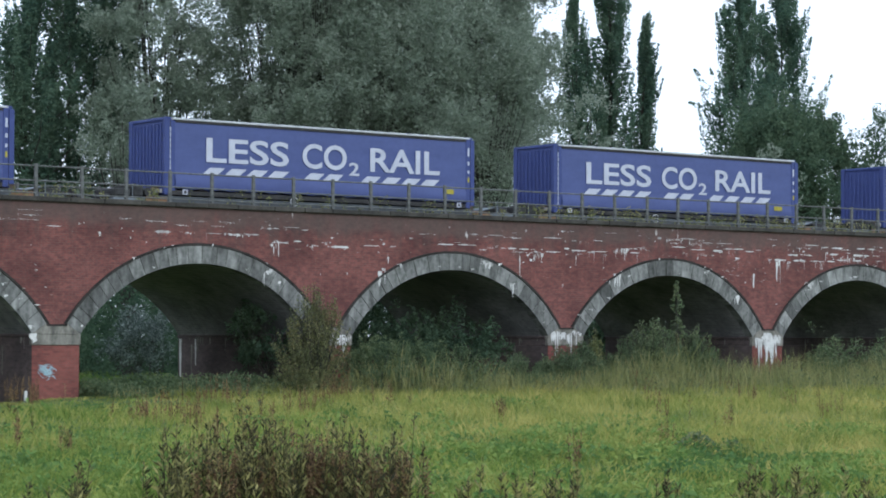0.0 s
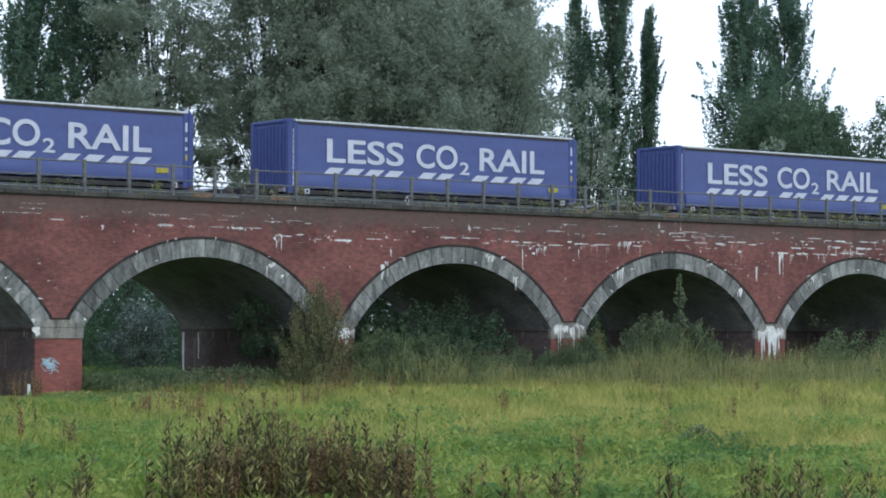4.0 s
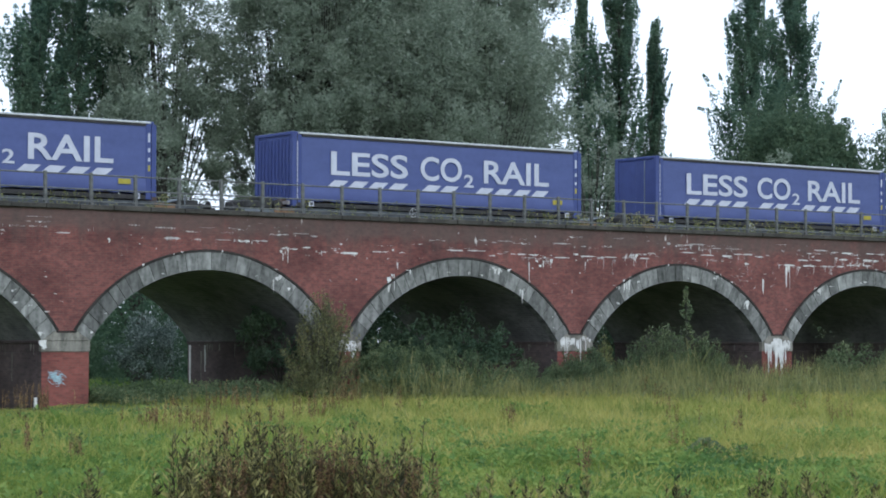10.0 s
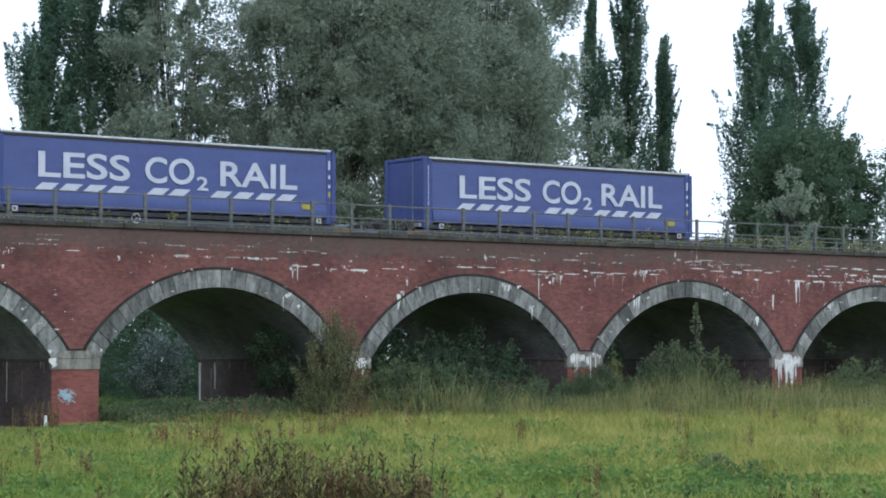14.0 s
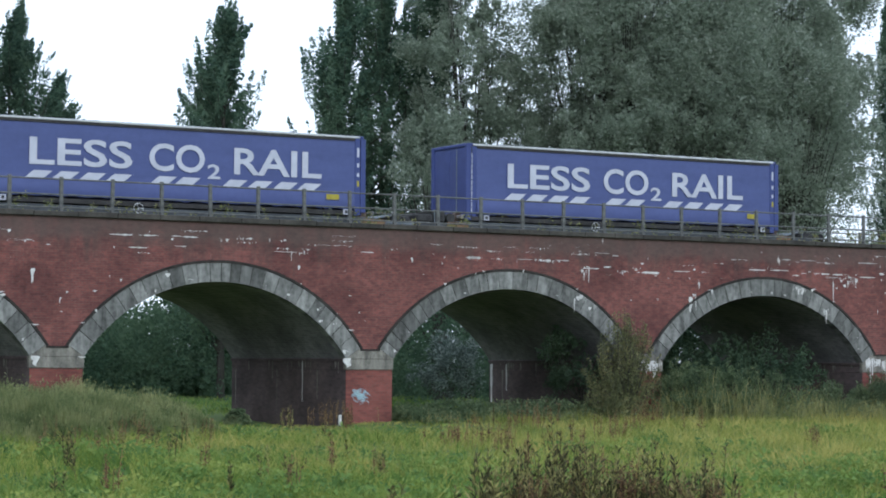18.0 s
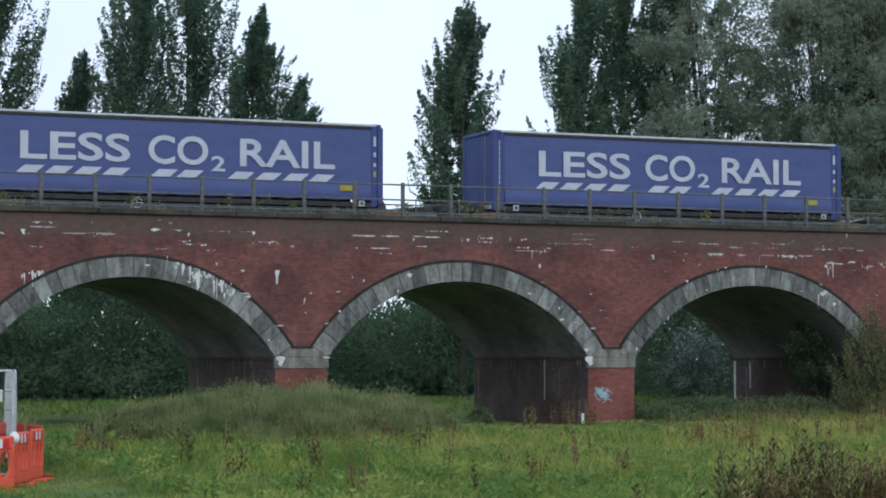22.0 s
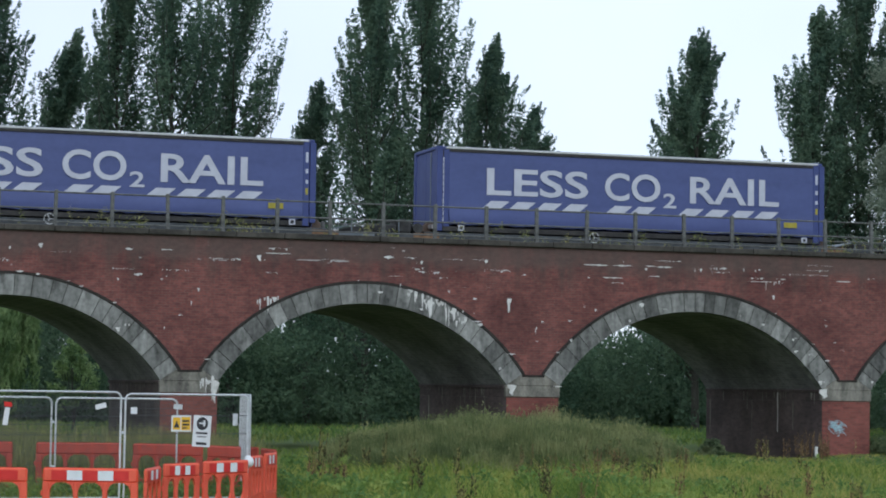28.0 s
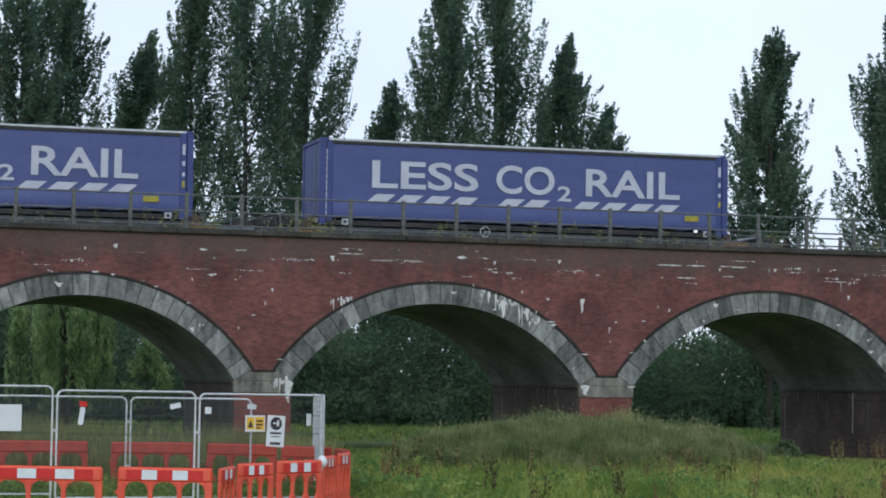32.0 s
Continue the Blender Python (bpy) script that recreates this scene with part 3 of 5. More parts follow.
# lime over the stones of some arches and pier caps
for i, (x, z, w, h, y) in enumerate([(pier_x(1) + 0.35, 2.33, 1.0, 0.75, 0.05), (pier_x(2), 2.5, 1.5, 0.9, 0.05), (pier_x(3), 2.3, 1.45, 1.6, 0.05), (pier_x(3) + 0.2, 2.45, 0.9, 1.2, 0.05), (pier_x(-2) + 0.55, 2.45, 0.55, 0.9, 0.05),
                                   (pier_x(-1) - 0.75, 2.32, 0.2, 0.3, 0.05), (pier_x(-1) + 0.8, 2.35, 0.15, 0.25, 0.05), (pier_x(0) - 0.8, 2.32, 0.14, 0.3, 0.05), (43.3, 4.55, 0.35, 0.5, 0.062), (48.2, 4.75, 0.35, 0.6, 0.062), (53.0, 5.1, 0.5, 0.5, 0.062), (54.2, 4.35, 0.3, 0.5, 0.062),
                                   (59.4, 4.75, 0.35, 0.5, 0.062), (64.3, 5.0, 0.5, 0.6, 0.062), (65.8, 4.0, 0.25, 0.5, 0.062), (16.0, 4.9, 0.5, 0.5, 0.062), (20.4, 5.2, 0.35, 0.6, 0.062), (21.2, 4.9, 0.7, 0.8, 0.062), (22.0, 4.35, 0.4, 0.5, 0.062), (20.9, 5.05, 0.4, 0.7, 0.062), (21.7, 4.65, 0.45, 0.8, 0.062), (28.0, 5.0, 0.12, 0.45, 0.062), (32.2, 4.4, 0.16, 0.35, 0.062), (70.0, 4.6, 0.5, 0.6, 0.062)]):
    lime_patch(x, z, w, h, 100 + i, VIADUCT, FRONT - y, fat=2.0 if y < 0.055 else 1.3)


hood_fleck = random.Random(77)
for k in range(-4, 5):
    for i in range(11):
        a = radians(hood_fleck.uniform(-54, 54))
        r = R_OUT + hood_fleck.choice((0.05, 0.05, -0.25, -0.5))
        lime_patch(pier_x(k + 0.5) + r * math.sin(a), CENTRE + r * math.cos(a) + 0.04, hood_fleck.uniform(0.05, 0.2), hood_fleck.uniform(0.05, 0.16), 700 + 20 * k + i, VIADUCT, FRONT - 0.074, fat=1.5)


def side_streak(x, y, z0, z1, w, seed, mat=None):
    """A pale streak down the side of a pier, seen under the arch."""
    rng = random.Random(seed)
    vs = []
    for s in np.linspace(0, 1, 7):
        d, k = rng.uniform(-0.015, 0.015), w * rng.uniform(0.5, 1.0) * (1 - 0.5 * s)
        z = z1 + (z0 - z1) * s
        vs += [(x, y + d - k / 2, z), (x, y + d + k / 2, z)]
    fs = [(2 * j, 2 * j + 1, 2 * j + 3, 2 * j + 2) for j in range(6)]
    tagged(part("lime_stain", mesh_of("lime_stain", vs, fs, mat or CAP_STONE), None, VIADUCT, "pale streak on a pier's side"), kind="stuff")


# grey runs of lime on the pier sides
for k in range(-4, 4):
    for i, y in enumerate((69.6, 75.9, 72.4)):
        side_streak(pier_x(k) - HALF - 0.005, y + 0.4 * math.sin(3 * k + i), 1.0 - 0.3 * i, 1.97, 0.12 if i < 2 else 0.06, 7 * k + i)

drip = random.Random(17)
for k in range(-4, 5):
    for _ in range(16):
        y, h = drip.uniform(67.9, 76.4), drip.uniform(0.1, 0.5) * drip.uniform(0.5, 1.3)
        side_streak(pier_x(k) - HALF - 0.004, y, 2.24 - h, 2.248, drip.uniform(0.05, 0.14), drip.randrange(9999))
# three paler streaks, two of them near a pier's far corner
side_streak(pier_x(1) - HALF - 0.006, 76.42, 0.4, 2.2, 0.24, 61, LIME)
side_streak(pier_x(1) - HALF - 0.006, 75.3, 1.2, 2.2, 0.16, 62, LIME)
side_streak(pier_x(0) - HALF - 0.006, 70.75, 0.9, 2.25, 0.12, 63, LIME)


def build_graffiti():
    rng = random.Random(9)
    bm = bmesh.new()
    y = FRONT - 0.006
    k = 0
    for _ in range(24):
        a, d = rng.uniform(0, 6.28), rng.uniform(0, 1) ** 0.7
        cx, cz = 34.9 + 0.26 * d * math.cos(a) - 0.04 * math.sin(a) * d, 1.1 + 0.27 * d * math.sin(a)
        tilt, long_side, short_side = rng.uniform(-0.9, 0.5), rng.uniform(0.07, 0.2), rng.uniform(0.02, 0.07)
        a0, a1 = rng.uniform(0, 360), rng.uniform(140, 330)
        prev = None
        for a in np.linspace(a0, a0 + a1, 12):
            e, f = long_side * math.cos(radians(a)), short_side * math.sin(radians(a))
            q = Vector((cx + e * math.cos(tilt) - f * math.sin(tilt), y - 0.0003 * k, cz + e * math.sin(tilt) + f * math.cos(tilt)))
            o = Vector((math.cos(radians(a) + tilt), 0, math.sin(radians(a) + tilt))) * (0.006 + 0.007 * rng.random())
            ring = (bm.verts.new(q - o), bm.verts.new(q + o))
            if prev:
                bm.faces.new((prev[0], prev[1], ring[1], ring[0]))
            prev = ring
        k += 1
    ob = part("graffiti", bm, PAINT)
    tagged(ob, "pale blue sprayed scribble on the brick pier", "graffiti")


build_graffiti()
marker = part("marker_post", box(33.86, 33.95, 67.0, 67.09, 0.05, 0.52, 0.015), LIME)
tagged(marker, "short white marker post in the grass beside a pier", "marker post")


def build_track(y_mid, name_label):
    tr = empty("railway_track", name_label, "railway track", "tracks on the viaduct")
    for y in (y_mid - 0.75, y_mid + 0.75):
        bm = bmesh.new()
        add_box(bm, V_START, V_END, y - 0.035, y + 0.035, TOP + 0.235, TOP + 0.27)
        add_box(bm, V_START, V_END, y - 0.01, y + 0.01, TOP + 0.13, TOP + 0.235)
        add_box(bm, V_START, V_END, y - 0.07, y + 0.07, TOP + 0.115, TOP + 0.13)
        part("rail", bm, STEEL, tr)
    vs, fs = [], []
    x = V_START + 0.3
    while x < V_END - 0.3:
        o = len(vs)
        vs += [(x + i, y_mid + j, TOP + z) for z in (0.06, 0.114) for i, j in ((-0.13, -1.25), (0.13, -1.25), (0.13, 1.25), (-0.13, 1.25))]
        fs += [tuple(o + i for i in f) for f in ((3, 2, 1, 0), (4, 5, 6, 7), (0, 1, 5, 4), (1, 2, 6, 5), (2, 3, 7, 6), (3, 0, 4, 7))]
        x += 0.65
    tagged(part("sleepers", mesh_of("sleepers", vs, fs, CAP_STONE), None, tr, "concrete sleepers"), kind="stuff")


RAIL_TOP = TOP + 0.27
TRACK_Y = 70.8
build_track(TRACK_Y, "railway track on concrete sleepers under the train")
build_track(TRACK_Y + 3.4, "empty second railway track on concrete sleepers")


def build_handrail(y, label, first, step, count):
    rail = empty("handrail_fence", label, "handrail", "handrails of the viaduct")
    bm = bmesh.new()
    add_box(bm, -0.055, 0.055, -0.055, 0.055, 0, 1.08, 0.015)
    me = part("post", bm, RAILING, rail).data
    rail.children[0].location = (first, y, TOP + 0.165)
    rng = random.Random(3)
    for i in range(1, count):
        p = part("post", me, RAILING, rail)
        p.matrix_basis = pose(first + step * i, y + rng.uniform(-0.01, 0.01), TOP + 0.16, rng.uniform(-1, 1), rng.uniform(-1, 1), rng.uniform(-4, 4))
    x0, x1 = first, first + step * (count - 1)
    for z in (1.0, 0.52, 0.12):
        part("rail_tube", tube([(x0, y - 0.03, TOP + 0.165 + z), (x1, y - 0.03, TOP + 0.165 + z)], 0.026, 8), RAILING, rail)


STEP = 1.666
build_handrail(FRONT + 0.2, "weathered post and rail handrail along the viaduct parapet", 19.54 - STEP * 54, STEP, 104)
build_handrail(BACK - 0.2, "far weathered handrail along the viaduct's rear parapet", 19.9 - STEP * 54, STEP, 104)


# ---- the train ----
C_LEN, C_W = 13.6, 2.55
C_FACE = 69.5                        # the curtain's plane
C_BASE, C_TOP = 7.2, 9.9
STARTS = [34.65 - C_LEN, 40.38, 57.92, 76.85, 94.4]      # each container's near end at the start


def text_mesh(body, x0, x1, z0, z1, y):
    cu = bpy.data.curves.new("print", "FONT")
    cu.body = body
    cu.offset = 0.018
    cu.resolution_u = 4
    ob = bpy.data.objects.new("print", cu)
    scene.collection.objects.link(ob)
    bpy.context.view_layer.update()
    me = bpy.data.meshes.new_from_object(ob.evaluated_get(bpy.context.evaluated_depsgraph_get()))
    bpy.data.objects.remove(ob)
    co = np.empty(len(me.vertices) * 3)
    me.vertices.foreach_get("co", co)
    co = co.reshape(-1, 3)
    lo, hi = co.min(0), co.max(0)
    out = np.empty_like(co)
    out[:, 0] = x0 + (co[:, 0] - lo[0]) / (hi[0] - lo[0]) * (x1 - x0)
    out[:, 2] = z0 + (co[:, 1] - lo[1]) / (hi[1] - lo[1]) * (z1 - z0)
    out[:, 1] = y
    me.vertices.foreach_set("co", out.ravel())
    me.materials.clear()
    me.materials.append(WHITE)
    me.update()
    return me


def build_container(ribbed):
    """A curtain-sided container; its own origin is at the near end's bottom corner, x along the train, y away from the eye."""
    c = empty("container", "blue curtain-sided freight container with white lettering on a flat wagon", "container", "containers on the train")
    h = C_TOP - C_BASE
    post = 0.42
    # curtain with slack between the straps
    bm = bmesh.new()
    nx, nz = 56, 16
    grid = []
    for i in range(nx + 1):
        col = []
        for j in range(nz + 1):
            x = post + (C_LEN - 2 * post) * i / nx
            z = 0.22 + 0.012 * math.sin(i * 1.7) + (h - 0.39 - 0.012 * math.sin(i * 1.7)) * j / nz
            bulge = 0.018 * math.sin(math.pi * j / nz) * (0.6 + 0.4 * math.sin(i * 0.9) * math.sin(i * 0.37))
            if z < 0.74:      # the loose skirt below the printed stripes
                bulge += (0.055 + 0.012 * math.sin(i * 0.55)) * math.sin(math.pi * max(0.0, z - 0.1) / 0.64) ** 0.8
            col.append(bm.verts.new((x, 0.03 - bulge, z)))
        grid.append(col)
    for i in range(nx):
        for j in range(nz):
            bm.faces.new((grid[i][j], grid[i + 1][j], grid[i + 1][j + 1], grid[i][j + 1]))
    curtain = part("curtain", bm, CURTAIN, c, "blue tarpaulin side curtain", True)
    y = -0.018
    for body, x0, x1, z0, z1 in (("LESS", 1.66, 5.12, 1.19, 2.07), ("CO", 5.7, 7.65, 1.17, 2.08), ("2", 7.75, 8.21, 1.0, 1.48), ("RAIL", 8.7, 11.91, 1.19, 2.07)):
        part("lettering", text_mesh(body, x0, x1, z0, z1, y), WHITE, curtain, "white printed word")
    for x in (1.53, 2.43, 3.33, 4.23, 5.77, 6.61, 8.29, 9.21, 10.13, 11.01):
        vs = [(x, y, 0.78), (x + 0.62, y, 0.78), (x + 0.9, y, 1.01), (x + 0.28, y, 1.01)]
        part("stripe", mesh_of("stripe", vs, [(0, 1, 2, 3)], WHITE), WHITE, curtain, "white slanted stripe")
    part("data_plate", mesh_of("data_plate", [(12.07, y - 0.055, 0.5), (12.55, y - 0.055, 0.5), (12.55, y - 0.055, 0.68), (12.07, y - 0.055, 0.68)], [(0, 1, 2, 3)], YELLOW), YELLOW, curtain, "yellow plate")
    for x0 in (0.0, C_LEN - post):
        bm = bmesh.new()
        add_box(bm, x0, x0 + 0.2, 0.0, 0.2, 0, h, 0.015)
        add_box(bm, x0 + 0.225, x0 + post, 0.012, 0.08, 0.1, h - 0.1, 0.01)
        part("corner_post", bm, BLUE, c)
        part("corner_post", box(x0, x0 + 0.2, C_W - 0.2, C_W, 0, h, 0.015), BLUE, c)
        for zz in (0.1, h - 0.22):
            part("corner_casting", box(x0 - 0.004, x0 + 0.19, -0.006, 0.17, zz - 0.1 if zz < 1 else h - 0.12, zz + 0.02 if zz < 1 else h + 0.006, 0.012), BLUE, c)
    # buckle track: a white strip at the near end, white and orange marks at the far one
    part("tensioner_groove", box(0.201, 0.2245, 0.004, 0.05, 0.12, h - 0.12), DARK, c, "dark tensioner groove")
    for i in range(11):
        z = 0.3 + i * 0.19
        part("buckle", box(0.198, 0.228, -0.006, 0.003, z, z + 0.155), WHITE, c)
    for i, (z0, z1, m) in enumerate(((1.98, 2.3, WHITE), (1.64, 1.78, WHITE), (1.32, 1.44, WHITE), (0.98, 1.18, YELLOW))):
        part("reflector", box(C_LEN - 0.34, C_LEN - 0.26, -0.006, 0.02, z0, z1), m, c)
    part("top_rail", box(0.3, C_LEN - 0.25, -0.025, 0.12, h - 0.075, h - 0.01, 0.012), TOP_RAIL, c, "pale grey top rail")
    part("curtain_rail", box(0.42, C_LEN - 0.42, -0.012, 0.1, h - 0.17, h - 0.079, 0.01), DARK, c)
    part("bottom_rail", box(0.2, C_LEN - 0.2, 0.01, 0.16, 0.0, 0.155, 0.01), DARK, c)
    part("roof", box(0.02, C_LEN - 0.02, 0.125, C_W - 0.02, h - 0.09, h + 0.012, 0.02), BLUE, c)
    part("floor_frame", box(0.2, C_LEN - 0.2, 0.17, C_W - 0.02, 0.0, 0.16), DARK, c)
    part("rear_curtain", box(0.2, C_LEN - 0.2, C_W - 0.06, C_W - 0.02, 0.165, h - 0.095), CURTAIN, c)
    # ends
    for x0, out in ((0.0, -1), (C_LEN, 1)):
        bm = bmesh.new()
        xa = x0 + 0.06 if out < 0 else x0 - 0.06
        add_box(bm, min(xa, xa - out * 0.04), max(xa, xa - out * 0.04), 0.205, C_W - 0.205, 0.0, h - 0.1)
        wall = part("end_wall", bm, BLUE, c, "blue corrugated end wall" if ribbed else "blue double end doors")
        if ribbed:
            yy = 0.3
            while yy < C_W - 0.3:
                part("rib", box(min(xa, xa + out * 0.05), max(xa, xa + out * 0.05), yy, yy + 0.1, 0.12, h - 0.22, 0.012), BLUE, wall)
                yy += 0.235
        else:
            for y0, y1 in ((0.22, C_W / 2 - 0.006), (C_W / 2 + 0.006, C_W - 0.22)):
                part("door", box(min(xa, xa + out * 0.03), max(xa, xa + out * 0.03), y0, y1, 0.1, h - 0.16, 0.012), BLUE, wall)
        if not ribbed:
            for yy in (0.72,):
                part("lock_bar", tube([(xa + out * 0.05, yy, 0.1), (xa + out * 0.05, yy, h - 0.16)], 0.018, 6), GREY_BLUE, c)
        part("end_header", box(min(x0, x0 - out * 0.1), max(x0, x0 - out * 0.1), 0.205, C_W - 0.205, h - 0.1, h, 0.01), BLUE, c)
    return c


def build_wagon(lead):
    """A low flat wagon under one container; its origin lies on the rail, below the container's near end."""
    w = empty("flat_wagon", "low grey container flat wagon with dark underframe", "rail wagon", "wagons of the train")
    y0 = C_FACE - TRACK_Y
    g = C_BASE - RAIL_TOP            # deck height
    for y in (y0 + 0.02, y0 + C_W - 0.2):
        bm = bmesh.new()
        add_box(bm, -0.4, C_LEN + 0.4, y, y + 0.18, g - 0.3, g - 0.05, 0.01)
        add_box(bm, 3.0, C_LEN - 3.0, y + 0.03, y + 0.15, g - 0.55 if g > 0.8 else g - 0.42, g - 0.3)
        part("side_sill", bm, SILL, w, "dark grey wagon side beam")
    bm = bmesh.new()
    for x in np.arange(0.4, C_LEN, 1.3):
        add_box(bm, x, x + 0.16, y0 + 0.21, y0 + C_W - 0.21, g - 0.28, g - 0.1)
    part("cross_beams", bm, DARK, w)
    part("centre_sill", box(-1.7, C_LEN + 1.7, -0.22, 0.22, g - 0.36, g - 0.12, 0.02), DARK, w)
    for x, d in ((0.0, -1), (C_LEN, 1)):
        xa, xb = sorted((x + d * 0.42, x + d * 1.95))
        part("end_platform", box(xa, xb, y0 + 0.1, y0 + C_W - 0.1, g - 0.24, g - 0.12, 0.012), SILL if lead else GREY_BLUE, w, "grey end platform")
        part("rust_plate", box(min(x - d * 0.1, x + d * 0.75), max(x - d * 0.1, x + d * 0.75), y0 + 0.0, y0 + 0.018, g - 0.27, g - 0.1), RUST, w, "rusty brown steel plate")
        # a slanted end flap
        bm = bmesh.new()
        add_box(bm, 0, 0.72, y0 + 0.25, y0 + C_W - 0.25, 0, 0.035, 0.008, pose(x + d * 0.44, 0, g - 0.1, 0, -14 * 1, 0) if d > 0 else pose(x + d * 1.1, 0, g - 0.1, 0, -14, 0))
        part("end_flap", bm, DARK if d < 0 else GREY_BLUE, w)
        for yy in (-0.87, 0.87):
            bm = bmesh.new()
            add_tube(bm, (x + d * 1.95, yy, g - 0.12), (x + d * 2.3, yy, g - 0.12), 0.09, 0.09, 10)
            add_tube(bm, (x + d * 2.3, yy, g - 0.12), (x + d * 2.34, yy, g - 0.12), 0.2, 0.2, 14)
            part("buffer", bm, DARK, w, "round black buffer")
        bm = bmesh.new()
        if d < 0:
            add_box(bm, -1.95, -1.3, y0 + 0.06, y0 + 1.5, g - 0.118, g + 0.16, 0.05)
            add_box(bm, -1.2, -0.8, y0 + 0.05, y0 + 1.2, g - 0.118, g + 0.3, 0.06)
            add_tube(bm, (-0.58, y0 + 0.08, g + 0.06), (-0.58, y0 + 1.7, g + 0.06), 0.16, 0.16, 12)
            add_tube(bm, (-1.9, y0 + 0.4, g + 0.16), (-0.9, y0 + 0.45, g + 0.34), 0.035, 0.035, 6)
            part("end_step", box(-0.13, -0.012, y0 + 0.12, y0 + C_W - 0.12, g + 0.06, g + 0.2, 0.015), STEP_GREY, w, "pale grey end step below the container")
        else:
            add_box(bm, x + 1.25, x + 1.9, y0 + 0.35, y0 + C_W - 0.6, g - 0.118, g + 0.08, 0.04)
        part("brake_gear", bm, RUBBER, w, "black brake gear")
        part("hose", tube([(x + d * 1.9, -0.4, g - 0.05), (x + d * 2.1, -0.42, g - 0.28), (x + d * 2.35, -0.4, g - 0.1)], 0.03), RUBBER, w)
        part("hand_wheel_post", tube([(x + d * 1.2, y0 + 0.12, g - 0.12), (x + d * 1.2, y0 + 0.12, g + 0.32)], 0.02), GREY_BLUE, w)
    for x, m in ((0.72, WHITE), (C_LEN - 0.85, WHITE)):
        bm = bmesh.new()
        add_box(bm, x, x + 0.2, y0 - 0.006, y0 + 0.014, g + 0.02, g + 0.2)
        part("label_plate", bm, m, w, "small plate with dark print")
        part("label_print", box(x + 0.05, x + 0.15, y0 - 0.012, y0 - 0.007, g + 0.06, g + 0.16), BLACK, w)
    # brake wheel on the side sill
    bm = bmesh.new()
    ring = [Vector((5.35 + 0.16 * math.cos(a), y0 - 0.03, g - 0.06 + 0.16 * math.sin(a))) for a in np.linspace(0, 2 * math.pi, 17)]
    for a, b in zip(ring, ring[1:]):
        add_tube(bm, a, b, 0.012, 0.012, 5)
    for i in (0, 5, 11):
        add_tube(bm, ring[i], (5.35, y0 - 0.03, g - 0.06), 0.012, 0.012, 4)
    part("brake_wheel", bm, TOP_RAIL, w, "pale hand brake wheel")
    # bogies with wheelsets
    for xb in (0.9, C_LEN - 0.9):
        for y in (-1.0, 0.88):
            bm = bmesh.new()
            add_box(bm, xb - 1.15, xb + 1.15, y, y + 0.12, 0.2, min(0.42, g - 0.32), 0.02)
            for s in (-0.9, 0.9):
                add_box(bm, xb + s - 0.16, xb + s + 0.16, y - 0.03, y + 0.15, 0.14, min(0.44, g - 0.32), 0.02)
            part("bogie_frame", bm, DARK, w)
        for s in (-0.9, 0.9):
            bm = bmesh.new()
            for y in (-0.75, 0.75):
                add_tube(bm, (0, y - 0.065, 0), (0, y + 0.065, 0), 0.3, 0.3, 16)
                f = -1 if y > 0 else 1
                add_tube(bm, (0, y + f * 0.066, 0), (0, y + f * 0.09, 0), 0.325, 0.325, 16)
                for q in range(4):
                    a = q * math.pi / 2
                    add_box(bm, 0.12 * math.cos(a) - 0.03, 0.12 * math.cos(a) + 0.03, y - 0.072, y + 0.072, 0.12 * math.sin(a) - 0.03, 0.12 * math.sin(a) + 0.03)
            add_tube(bm, (0, -0.7, 0), (0, 0.7, 0), 0.08, 0.08, 8)
            wheel = part("wheelset", bm, STEEL, w, "steel wheelset")
            wheel.location = (xb + s, 0, 0.3)
            WHEELS.append(wheel)
    return w


WHEELS = []
TRAIN = []           # thing, its place at the start
ribbed_container, door_container = build_container(True), build_container(False)
for i, x in enumerate(STARTS):
    src = door_container if i in (0, 4) else ribbed_container
    p = pose(x, C_FACE, C_BASE)
    if (i == 4 and src is door_container) or (i == 1):
        src.matrix_basis = p
        ob = src
    else:
        ob = copy_thing(src, p)
    TRAIN.append((ob, (x, C_FACE, C_BASE)))
for i, x in enumerate(STARTS):
    ob = build_wagon(i % 2 == 0)
    TRAIN.append((ob, (x, TRACK_Y, RAIL_TOP)))
    ob.location = (x, TRACK_Y, RAIL_TOP)


